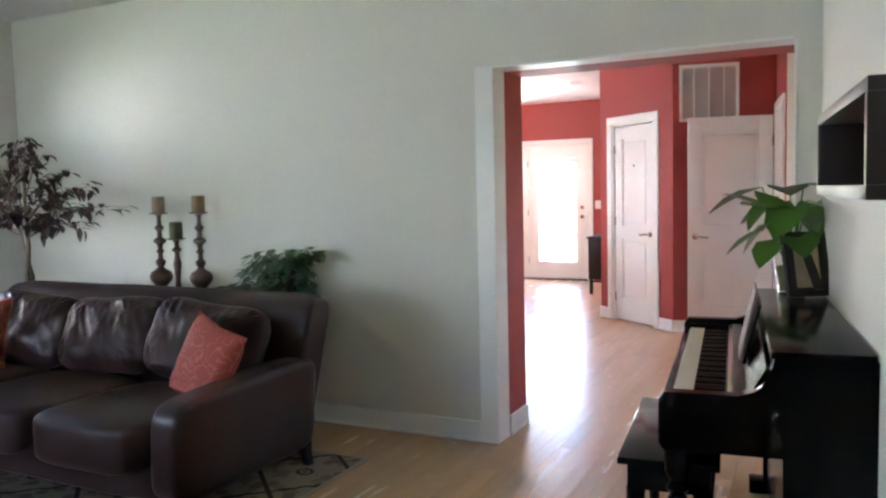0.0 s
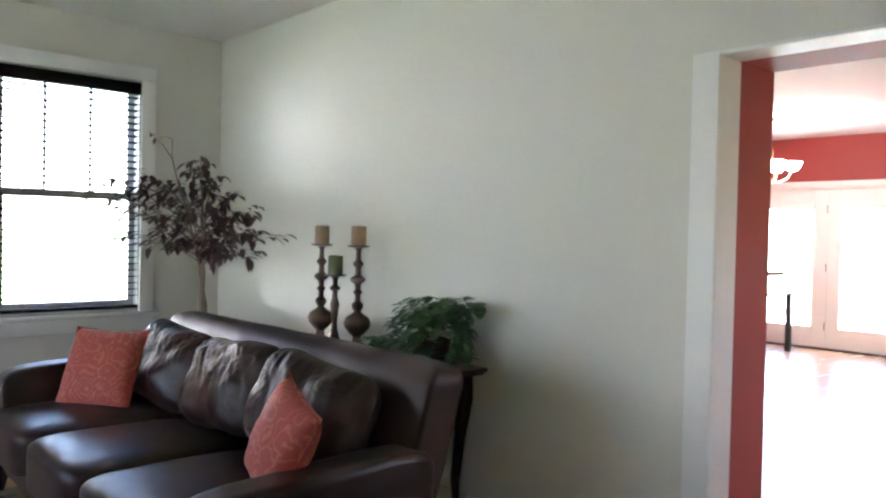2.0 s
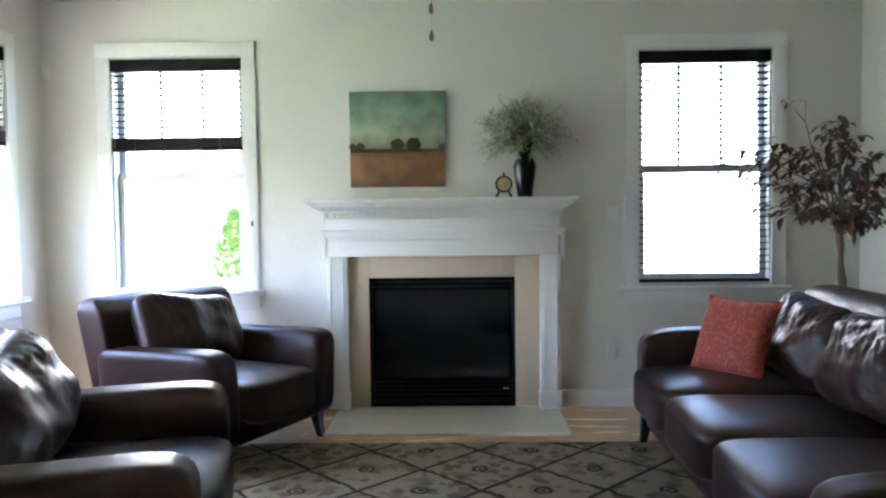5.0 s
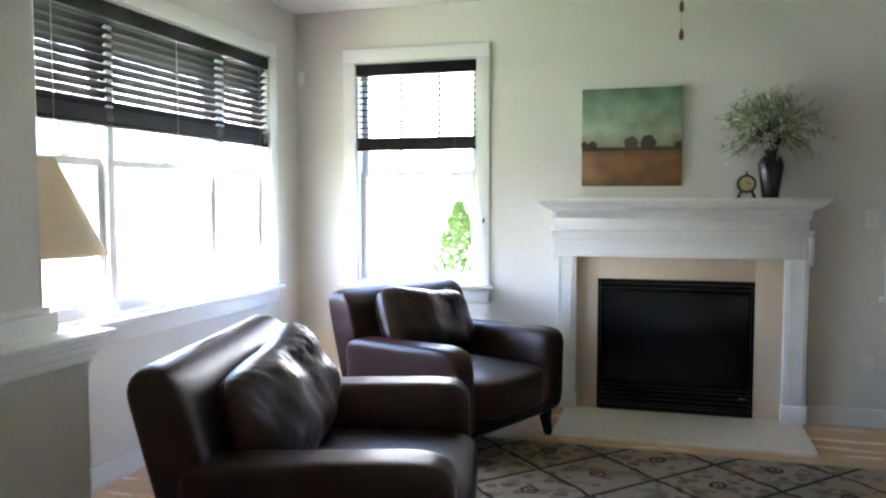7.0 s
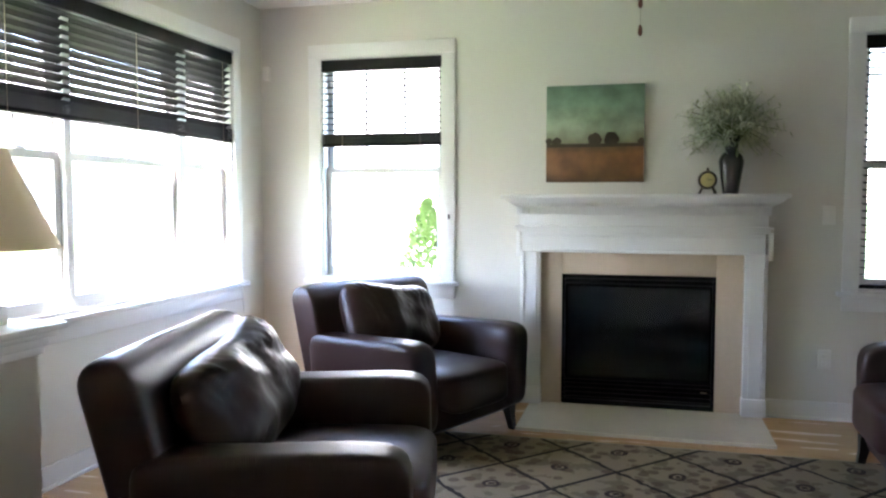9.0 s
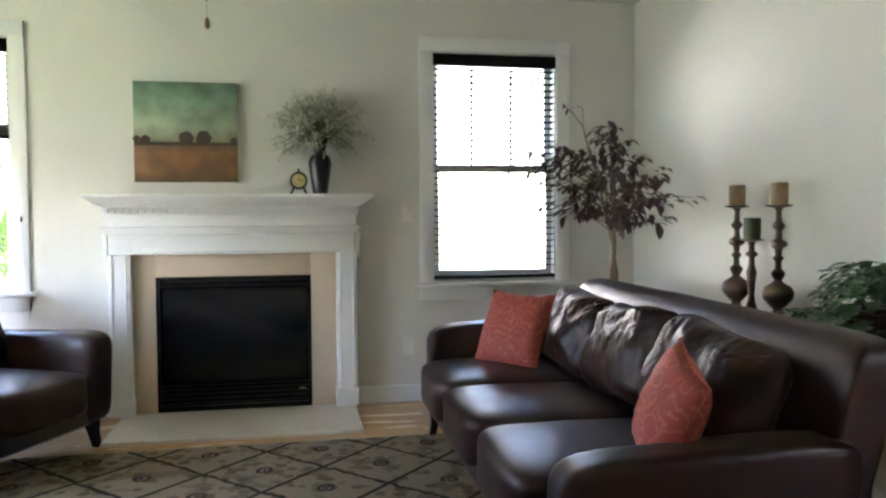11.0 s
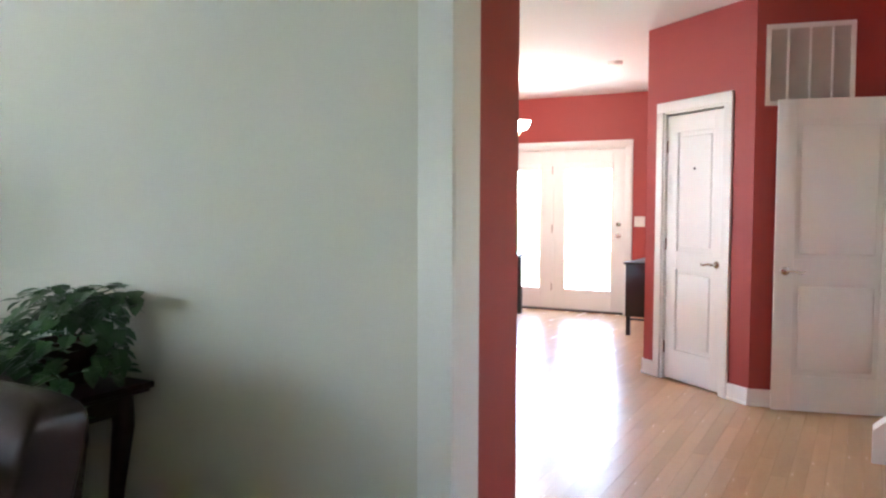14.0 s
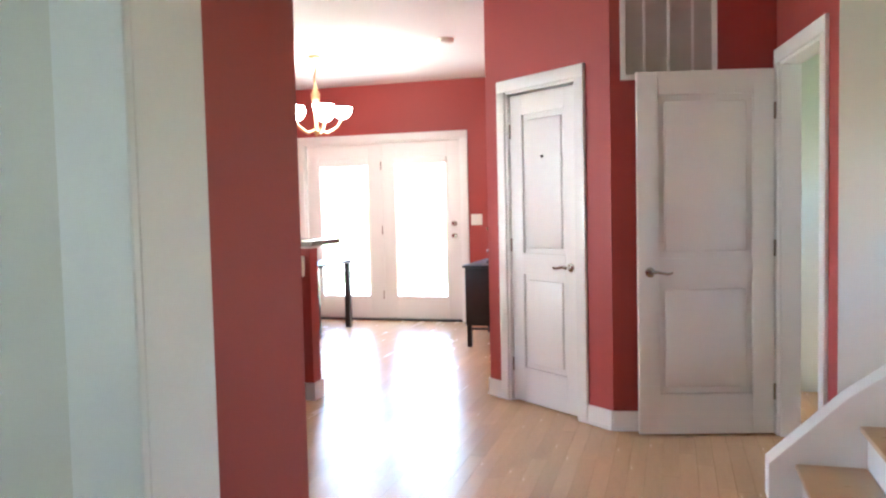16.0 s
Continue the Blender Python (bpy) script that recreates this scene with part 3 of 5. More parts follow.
# ---- doors of the hall ----
def casing(parent, s0, s1, z1, w=0.075, left=True):
    part("casing", boxes((s0 - w, s0, 0, 0.02, 0, z1), (s1, s1 + w, 0, 0.02, 0, z1), (s0 - w, s1 + w, 0, 0.021, z1, z1 + w), bev=0.003), TRIM, parent)
    part("jamb", boxes((s0, s0 + 0.018, -0.1, 0.004, 0, z1), (s1 - 0.018, s1, -0.1, 0.004, 0, z1), (s0 + 0.018, s1 - 0.018, -0.1, 0.004, z1 - 0.018, z1)), TRIM, parent)


def lever(parent, x, y, z, turn):
    """A rose with a curved lever; turn: 1 or -1, the way the lever points."""
    h = part("door_handle", lathe([(0.026, 0), (0.028, 0.004), (0.022, 0.010), (0.010, 0.013), (0.009, 0.045)], n=20), NICKEL, parent, "brushed nickel lever handle")
    h.matrix_local = pose(x, y, z, 90, 0, 0)
    part("lever", tube([(0, 0, 0.042), (turn * 0.03, 0.004, 0.045), (turn * 0.06, -0.002, 0.045), (turn * 0.09, -0.008, 0.044), (turn * 0.115, 0.0, 0.042)], [0.010, 0.009, 0.008, 0.008, 0.006]), NICKEL, h)


def panel_door(name, label, w, m, turn, hinge_at):
    """Two-panel interior door: x from 0 to w, face towards -y, 35 mm thick."""
    d = thing(name, label, "door", m, kind="structure")
    st, h = 0.115, 2.03
    part("stile", boxes((0, st, 0, 0.035, 0.012, h), bev=0.002), TRIM, d)
    part("stile", boxes((w - st, w, 0, 0.035, 0.012, h), bev=0.002), TRIM, d)
    for z0, z1 in ((0.012, 0.24), (0.86, 1.00), (1.90, h)):
        part("rail", boxes((st, w - st, 0, 0.035, z0, z1)), TRIM, d)
    for z0, z1 in ((0.24, 0.86), (1.00, 1.90)):
        bm = boxes((st, w - st, 0.016, 0.024, z0, z1))
        a, b = st + 0.035, w - st - 0.035
        raised = boxes((a, b, 0.005, 0.03, z0 + 0.035, z1 - 0.035), bev=0.010, seg=2)
        me = bpy.data.meshes.new("tmp")
        raised.to_mesh(me)
        raised.free()
        bm.from_mesh(me)
        bpy.data.meshes.remove(me)
        part("panel", bm, TRIM, d)
    lever(d, 0.065 if turn > 0 else w - 0.065, -0.001, 0.925, turn)
    for z in (0.25, 1.05, 1.80):
        part("hinge", tube([(hinge_at, -0.004, z - 0.045), (hinge_at, -0.004, z + 0.045)], [0.008, 0.008]), NICKEL, d)
    return d


cf = thing("door_frame_1", "white closet door frame in the red diagonal wall", "door frame", CLOSET, kind="structure")
casing(cf, 0.27, 0.93, 2.06)
# local x runs from the free edge; its face looks into the hall
panel_door("door_1", "closed white two-panel closet door", 0.624, CLOSET @ pose(0.912, -0.02, 0, 0, 0, 180), -1, 0.0)
bf = thing("door_frame_2", "white bathroom door frame in the red wall", "door frame", BATH, kind="structure")
casing(bf, 0.20, 0.91, 2.06)
panel_door("door_2", "white two-panel bathroom door standing wide open", 0.745, pose(-0.69, 7.515, 0, 0, 0, math.degrees(math.atan2(0.178, 0.728))), 1, 0.745)
hook = thing("door_hook", "tiny dark nail in the closet door", "hook", CLOSET)
part("nail", lathe([(0.008, 0), (0.008, 0.01), (0.003, 0.012)], 0, 0, 0, 8), LEG, hook).matrix_local = pose(0.60, -0.02, 1.62, -90, 0, 0)

vent = thing("air_return_grille", "large white return air grille above the open door", "vent", VENT)
GRILLE = material("grille_grey_paint", (0.60, 0.58, 0.53), 0.5, vary=0.04, scale=5, grain=90, bump=0.02)
V0, V1, VZ0, VZ1 = 0.335, 0.865, 2.005, 2.53
part("frame", rect_frame(V0, V1, VZ0, VZ1, 0.028, 0.0, 0.016), TRIM, vent)
for k in range(1, 4):
    s = V0 + (V1 - V0) * k / 4
    part("bar", boxes((s - 0.007, s + 0.007, 0.002, 0.014, VZ0 + 0.028, VZ1 - 0.028)), TRIM, vent)
vs = mesh_of("louver", prism([(0.0, 0.0), (0.010, -0.007), (0.010, -0.0055), (0.0, 0.0015)], V0 + 0.028, V1 - 0.028, "x"), GRILLE)
for k in range(40):
    ob = new("louver", vs)
    ob.parent, ob.location = vent, (0, 0, VZ0 + 0.036 + k * 0.0115)
part("backing", boxes((V0 + 0.01, V1 - 0.01, 0.0005, 0.002, VZ0 + 0.01, VZ1 - 0.01)), GRILLE, vent)

# french doors
FR = wall_frame(-1.58, 11.57, -1, 0)
ff = thing("door_frame_3", "white frame of the french doors", "door frame", FR, kind="structure")
casing(ff, 1.20, 3.13, 2.08, 0.08)
part("threshold", boxes((1.22, 3.11, -0.13, 0.02, 0, 0.02), bev=0.004), LEG, ff, "dark bronze threshold")
SHADE = material("white_pleated_shade", (0.85, 0.85, 0.84), 0.8, vary=0.02, scale=4, grain=90, bump=0.02)
for n, (a, b) in enumerate(((1.222, 2.167), (2.168, 3.108))):
    d = thing("door_%d" % (3 + n), "white full-glass french door with bright daylight behind", "door", FR, kind="structure")
    g0, g1 = a + 0.16, b - 0.16
    part("stile", boxes((a, g0, -0.07, -0.03, 0.022, 2.06), bev=0.003), TRIM, d)
    part("stile", boxes((g1, b, -0.07, -0.03, 0.022, 2.06), bev=0.003), TRIM, d)
    part("rail", boxes((g0, g1, -0.07, -0.03, 0.022, 0.27)), TRIM, d)
    part("rail", boxes((g0, g1, -0.07, -0.03, 1.90, 2.06)), TRIM, d)
    part("pane", boxes((g0, g1, -0.054, -0.048, 0.27, 1.90)), GLASS, d).visible_shadow = False
    part("glass_bead", rect_frame(g0 - 0.01, g1 + 0.01, 0.26, 1.91, 0.025, -0.03, -0.022), TRIM, d)
    part("rolled_shade", soft_box(bmesh.new(), ((g0 + g1) / 2, -0.012, 1.845), (g1 - g0 + 0.02, 0.03, 0.10), k=5, cuts=4), SHADE, d)
    for z in (0.3, 1.05, 1.8):
        part("hinge", tube([(b - 0.002 if n == 0 else a + 0.002, -0.025, z - 0.05), (b - 0.002 if n == 0 else a + 0.002, -0.025, z + 0.05)], [0.008, 0.008]), NICKEL, d)
    if n == 0:
        for z in (0.98, 1.12):
            k = part("door_knob" if z < 1 else "deadbolt", lathe([(0.03, 0), (0.03, 0.006), (0.012, 0.012), (0.012, 0.03), (0.028, 0.045), (0.02, 0.06)], n=16), NICKEL, d)
            k.matrix_local = pose(a + 0.075, -0.03, z, -90, 0, 0)
part("astragal", boxes((2.150, 2.186, -0.030, -0.018, 0.022, 2.06), bev=0.003), TRIM, ff)

# smoke detector, bar, dining pieces
det = thing("smoke_detector", "round white smoke detector on the hall ceiling", "smoke detector", pose(-2.34, 9.5, CEILING))
part("housing", lathe([(0.05, -0.04), (0.065, -0.03), (0.07, -0.006), (0.07, 0)], n=24), PLATE, det)
solid("bar_wall", boxes((-5.2, -2.89, 7.92, 8.04, 0, 1.05)), RED, "brick red half wall under the breakfast bar", "half wall")
solid("baseboard_bar", boxes((-2.89, -2.876, 7.906, 8.054, 0, 0.12), (-5.2, -2.89, 7.906, 7.92, 0, 0.12)), TRIM, "white baseboard round the half wall", "baseboard")
GRANITE = material("grey_granite", (0.28, 0.26, 0.24), 0.15, vary=0.3, scale=40, grain=160, bump=0.01)
CREAM = material("cream_laminate", (0.70, 0.62, 0.48), 0.4, vary=0.05, scale=5, grain=60, bump=0.02)
bar = thing("bar_top", "grey stone breakfast bar top on the red half wall", "bar top")
part("slab", boxes((-5.2, -2.82, 7.82, 8.28, 1.068, 1.105), bev=0.008), GRANITE, bar)
part("cap_molding", boxes((-5.2, -2.875, 7.90, 8.06, 1.05, 1.068)), TRIM, bar)
kc = thing("kitchen_counter", "kitchen base cabinet with a cream counter behind the bar", "kitchen counter")
part("cabinet_body", boxes((-5.2, -2.95, 7.38, 7.90, 0.09, 0.86)), material("cherry_cabinet", (0.20, 0.06, 0.03), 0.35, vary=0.15, scale=3, grain=40, bump=0.03), kc)
part("toe_kick", boxes((-5.2, -2.99, 7.44, 7.90, 0, 0.09)), LEG, kc)
part("countertop", boxes((-5.2, -2.92, 7.34, 7.90, 0.86, 0.90), bev=0.006), CREAM, kc)
part("backsplash", boxes((-5.2, -2.92, 7.88, 7.90, 0.90, 1.00)), CREAM, kc)
dt = thing("dining_table", "black dining table in the bright breakfast area", "table", pose(-4.36, 10.63, 0))
part("tabletop", boxes((-0.5, 0.45, -0.45, 0.45, 0.72, 0.75), bev=0.006), LEG, dt)
for a in (-0.44, 0.40):
    for b in (-0.4, 0.4):
        part("leg", boxes((a - 0.03, a + 0.03, b - 0.03, b + 0.03, 0, 0.72), bev=0.004), LEG, dt)
cab = thing("side_cabinet", "low black cabinet on legs against the red wall", "cabinet", pose(-2.06, 10.5, 0))
part("body", boxes((-0.30, 0.30, -0.45, 0.45, 0.20, 0.74), bev=0.006), LEG, cab)
part("top", boxes((-0.32, 0.31, -0.47, 0.47, 0.74, 0.765), bev=0.005), LEG, cab)
part("stretcher", boxes((-0.28, 0.28, -0.43, -0.41, 0.16, 0.18)), LEG, cab)
for a in (-0.27, 0.27):
    for b in (-0.42, 0.42):
        part("leg", boxes((a - 0.02, a + 0.02, b - 0.02, b + 0.02, 0, 0.20)), LEG, cab)
sc = thing("metal_sculpture", "silver branching metal sculpture on the black cabinet", "sculpture", pose(-2.15, 10.34, 0.765))
SILVER = material("polished_silver", (0.8, 0.8, 0.8), 0.15, metal=1, vary=0.05, scale=8, grain=80, bump=0.0)
part("base", lathe([(0.07, 0), (0.075, 0.012), (0.06, 0.03), (0.02, 0.04)], n=20), LEG, sc)
part("stem", tube([(0, 0, 0.035), (0.02, 0, 0.12), (-0.01, 0, 0.22), (0.015, 0, 0.34)], [0.012, 0.010, 0.009, 0.006]), SILVER, sc)
rng = random.Random(5)
for k in range(9):
    z, a = 0.08 + k * 0.03, rng.uniform(0, 6.28)
    part("twig", tube([(0, 0, z), (0.04 * math.cos(a), 0.04 * math.sin(a), z + 0.02), (0.06 * math.cos(a), 0.06 * math.sin(a), z + 0.045)], [0.008, 0.009, 0.016]), SILVER, sc)

# chandelier
ch = thing("chandelier", "brass chandelier with five white glass bowls", "chandelier", pose(-3.67, 9.74, CEILING))
BRASS = material("aged_brass", (0.55, 0.36, 0.20), 0.3, metal=1, vary=0.1, scale=8, grain=80, bump=0.02)
BOWL = glow("lit_alabaster_glass", (1.0, 0.95, 0.86), 1.5)
part("canopy", lathe([(0.02, -0.04), (0.06, -0.025), (0.065, 0)], n=20), BRASS, ch)
part("chain", tube([(0, 0, -0.03), (0.012, 0, -0.12), (-0.008, 0, -0.2), (0, 0, -0.28)], [0.01] * 4), BRASS, ch)
part("column", lathe([(0.008, -0.74), (0.02, -0.72), (0.03, -0.68), (0.012, -0.62), (0.02, -0.5), (0.035, -0.42), (0.045, -0.36), (0.02, -0.30), (0.01, -0.26)], n=16), BRASS, ch)
for k in range(5):
    a = 2 * math.pi * k / 5 + 0.4
    c, s_ = math.cos(a), math.sin(a)
    arm = part("arm", tube([(0.02 * c, 0.02 * s_, -0.68), (0.10 * c, 0.10 * s_, -0.71), (0.19 * c, 0.19 * s_, -0.66), (0.24 * c, 0.24 * s_, -0.58)], [0.010] * 4), BRASS, ch)
    part("bowl", lathe([(0.02, 0), (0.05, 0.01), (0.08, 0.045), (0.098, 0.10), (0.092, 0.10), (0.07, 0.045), (0.03, 0.018)], 0.24 * c, 0.24 * s_, -0.58, 20), BOWL, arm, "glowing white glass bowl")

# ---- stairs ----
st = thing("staircase", "oak-tread staircase with white risers and skirt", "staircase", kind="structure")
for k in range(6):
    x = 0.025 + k * 0.25
    part("tread", boxes((x - 0.03, x + 0.25, 5.64, 6.645, 0.18 * (k + 1) - 0.027, 0.18 * (k + 1)), bev=0.008), OAK_TREAD, st)
    part("riser", boxes((x, x + 0.02, 5.65, 6.645, 0.18 * k, 0.18 * (k + 1) - 0.027)), TRIM, st)
part("skirt", prism([(-0.11, 0), (-0.11, 0.17), (0.205, 0.475), (2.025, 1.79), (2.025, 0)], 6.647, 6.783), TRIM, st)

# ---- pedestal with column, lamp ----
ped = thing("half_wall_pedestal", "white panelled pedestal carrying a square column", "column", pose(-1.64, -0.93, 0), kind="structure")
part("pedestal", boxes((-0.20, 0.20, -0.22, 0.22, 0, 0.885)), WALL, ped)
part("cap", boxes((-0.265, 0.265, -0.285, 0.285, 0.945, 0.968), (-0.245, 0.245, -0.265, 0.265, 0.925, 0.946), (-0.225, 0.225, -0.245, 0.245, 0.895, 0.926), (-0.215, 0.215, -0.235, 0.235, 0.87, 0.896), bev=0.006), TRIM, ped)
part("column_base", boxes((-0.155, 0.155, -0.155, 0.155, 0.968, 1.03), (-0.14, 0.14, -0.14, 0.14, 1.03, 1.05), bev=0.006), TRIM, ped)
part("column_shaft", boxes((-0.12, 0.12, -0.12, 0.12, 1.05, CEILING)), WALL, ped)
fl = thing("floor_lamp", "floor lamp with a cream fabric cone shade", "lamp", pose(-2.235, -1.27, 0))
LINEN = material("cream_linen", (0.72, 0.58, 0.42), 0.9, vary=0.05, scale=8, grain=300, bump=0.1)
part("base", lathe([(0.13, 0), (0.13, 0.015), (0.05, 0.03), (0.015, 0.05)], n=24), LEG, fl)
part("pole", tube([(0, 0, 0.04), (0, 0, 1.55)], [0.012, 0.012], 12), LEG, fl)
part("shade", lathe([(0.25, 1.17), (0.07, 1.55), (0.066, 1.55), (0.246, 1.172)], n=32), LINEN, fl)

# ---- ceiling fan: its pull chains hang into view ----
fan = thing("ceiling_fan", "white ceiling fan with two pull chains", "ceiling fan", pose(-3.42, 1.11, CEILING))
part("canopy", lathe([(0.03, -0.07), (0.07, -0.05), (0.08, 0)], n=20), TRIM, fan)
part("motor", lathe([(0.05, -0.30), (0.11, -0.27), (0.13, -0.20), (0.11, -0.13), (0.03, -0.10), (0.02, -0.06)], n=24), TRIM, fan)
for k in range(5):
    ob = part("blade", boxes((0.14, 0.62, -0.065, 0.065, -0.18, -0.172), bev=0.003), TRIM, fan)
    ob.matrix_local = pose(0, 0, 0, 0, 0, 72 * k + 20)
for dx, z, w in ((0.0, -0.605, 0.0), (0.012, -0.485, 0.0)):
    c = part("pull_chain", tube([(dx, 0, -0.29), (dx, 0, z)], [0.0012, 0.0012], 5), NICKEL, fan)
    part("chain_knob", lathe([(0.004, 0.0), (0.011, 0.012), (0.009, 0.035), (0.003, 0.05)], dx, 0, z - 0.04, 10), material("red_brown_wood", (0.16, 0.05, 0.04), 0.4, vary=0.1, scale=9, grain=50, bump=0.02), c)

# ---- rug ----
def rug_material():
    m = bpy.data.materials.new("wool_rug_with_lattice")
    m.use_nodes = True
    n, l = m.node_tree.nodes, m.node_tree.links
    b = n["Principled BSDF"]
    b.inputs["Roughness"].default_value = 0.95
    b.inputs["Specular IOR Level"].default_value = 0.1
    tc = n.new("ShaderNodeTexCoord")
    warp = n.new("ShaderNodeTexNoise")
    warp.inputs["Scale"].default_value = 14
    l.new(tc.outputs["Object"], warp.inputs["Vector"])

    def mth(op, a, c=None, d=None):
        k = n.new("ShaderNodeMath")
        k.operation = op
        for i, v in enumerate((a, c, d)):
            if v is None:
                continue
            if isinstance(v, (int, float)):
                k.inputs[i].default_value = v
            else:
                l.new(v, k.inputs[i])
        return k.outputs[0]

    sep = n.new("ShaderNodeSeparateXYZ")
    l.new(tc.outputs["Object"], sep.inputs[0])
    wob = mth("MULTIPLY_ADD", warp.outputs["Fac"], 0.07, -0.035)
    a = mth("ADD", mth("DIVIDE", mth("SUBTRACT", sep.outputs[0], 3.107), 0.575), wob)
    c = mth("ADD", mth("DIVIDE", mth("SUBTRACT", sep.outputs[1], 1.005), 0.614), wob)
    u, v = mth("ADD", a, c), mth("SUBTRACT", a, c)
    du = mth("ABSOLUTE", mth("SUBTRACT", mth("FRACT", mth("ADD", u, 100.5)), 0.5))
    dv = mth("ABSOLUTE", mth("SUBTRACT", mth("FRACT", mth("ADD", v, 100.5)), 0.5))
    line = mth("LESS_THAN", mth("MINIMUM", du, dv), 0.028)
    # rosette in every diamond
    cu, cv = mth("SUBTRACT", 0.5, du), mth("SUBTRACT", 0.5, dv)
    r = mth("SQRT", mth("ADD", mth("MULTIPLY", cu, cu), mth("MULTIPLY", cv, cv)))
    ring = mth("MULTIPLY", mth("GREATER_THAN", r, 0.06), mth("LESS_THAN", r, 0.11))
    heart = mth("LESS_THAN", r, 0.035)
    vor = n.new("ShaderNodeTexVoronoi")
    vor.inputs["Scale"].default_value = 11
    l.new(tc.outputs["Object"], vor.inputs["Vector"])
    flower = mth("LESS_THAN", vor.outputs["Distance"], 0.34)
    noise2 = n.new("ShaderNodeTexNoise")
    noise2.inputs["Scale"].default_value, noise2.inputs["Detail"].default_value = 9, 4
    l.new(tc.outputs["Object"], noise2.inputs["Vector"])
    blot = mth("GREATER_THAN", noise2.outputs["Fac"], 0.56)

    def mix(fac, x, y):
        k = n.new("ShaderNodeMix")
        k.data_type = "RGBA"
        l.new(fac, k.inputs[0])
        for i, w in ((6, x), (7, y)):
            if isinstance(w, tuple):
                k.inputs[i].default_value = (*w, 1)
            else:
                l.new(w, k.inputs[i])
        return k.outputs[2]

    col = mix(blot, (0.25, 0.20, 0.135), (0.17, 0.132, 0.085))
    col = mix(mth("MULTIPLY", flower, 0.75), col, (0.11, 0.072, 0.048))
    col = mix(mth("MAXIMUM", ring, heart), col, (0.05, 0.033, 0.028))
    col = mix(line, col, (0.032, 0.025, 0.021))
    fine = n.new("ShaderNodeTexNoise")
    fine.inputs["Scale"].default_value = 380
    l.new(tc.outputs["Object"], fine.inputs["Vector"])
    hsv = n.new("ShaderNodeHueSaturation")
    l.new(mth("MULTIPLY_ADD", fine.outputs["Fac"], 0.5, 0.75), hsv.inputs["Value"])
    l.new(col, hsv.inputs["Color"])
    l.new(hsv.outputs[0], b.inputs["Base Color"])
    bp = n.new("ShaderNodeBump")
    bp.inputs["Strength"].default_value, bp.inputs["Distance"].default_value = 0.5, 0.004
    l.new(fine.outputs["Fac"], bp.inputs["Height"])
    l.new(bp.outputs[0], b.inputs["Normal"])
    return m


rug = thing("area_rug", "cream wool rug with a dark diamond lattice", "rug", FIRE)
part("rug_field", boxes((0.525, 4.265, 0.85, 3.33, 0.0, 0.012), bev=0.004), rug_material(), rug)
part("binding", boxes((0.51, 4.28, 0.835, 0.852, 0.0, 0.011), (0.51, 4.28, 3.328, 3.345, 0.0, 0.011), (0.51, 0.527, 0.852, 3.328, 0.0, 0.011), (4.263, 4.28, 0.852, 3.328, 0.0, 0.011), bev=0.002), material("tan_rug_edge", (0.34, 0.27, 0.18), 0.95, vary=0.1, scale=20, grain=300, bump=0.3), rug)


# ---- throw pillows ----
def pillow_material():
    m = material("red_damask_fabric", (0.37, 0.065, 0.05), 0.75, vary=0.1, scale=8, grain=260, bump=0.25)
    n, l = m.node_tree.nodes, m.node_tree.links
    b = n["Principled BSDF"]
    old = b.inputs["Base Color"].links[0].from_socket
    tc, vor = n.new("ShaderNodeTexCoord"), n.new("ShaderNodeTexVoronoi")
    vor.inputs["Scale"].default_value = 9
    l.new(tc.outputs["Object"], vor.inputs["Vector"])
    nz = n.new("ShaderNodeTexNoise")
    nz.inputs["Scale"].default_value, nz.inputs["Detail"].default_value = 22, 2
    l.new(tc.outputs["Object"], nz.inputs["Vector"])
    wave = n.new("ShaderNodeMath")
    wave.operation = "MULTIPLY_ADD"
    wave.inputs[1].default_value = 0.5
    l.new(nz.outputs["Fac"], wave.inputs[0])
    l.new(vor.outputs["Distance"], wave.inputs[2])
    lt = n.new("ShaderNodeMath")
    lt.operation = "PINGPONG"
    lt.inputs[1].default_value = 0.11
    l.new(wave.outputs[0], lt.inputs[0])
    sharp = n.new("ShaderNodeMapRange")
    sharp.inputs[1].default_value, sharp.inputs[2].default_value = 0.075, 0.095
    l.new(lt.outputs[0], sharp.inputs[0])
    lt = sharp
    k = n.new("ShaderNodeMix")
    k.data_type = "RGBA"
    k.inputs[7].default_value = (0.52, 0.17, 0.10, 1)
    half = n.new("ShaderNodeMath")
    half.operation = "MULTIPLY"
    half.inputs[1].default_value = 0.55
    l.new(lt.outputs[0], half.inputs[0])
    l.new(half.outputs[0], k.inputs[0])
    l.new(old, k.inputs[6])
    l.new(k.outputs[2], b.inputs["Base Color"])
    return m


DAMASK = pillow_material()


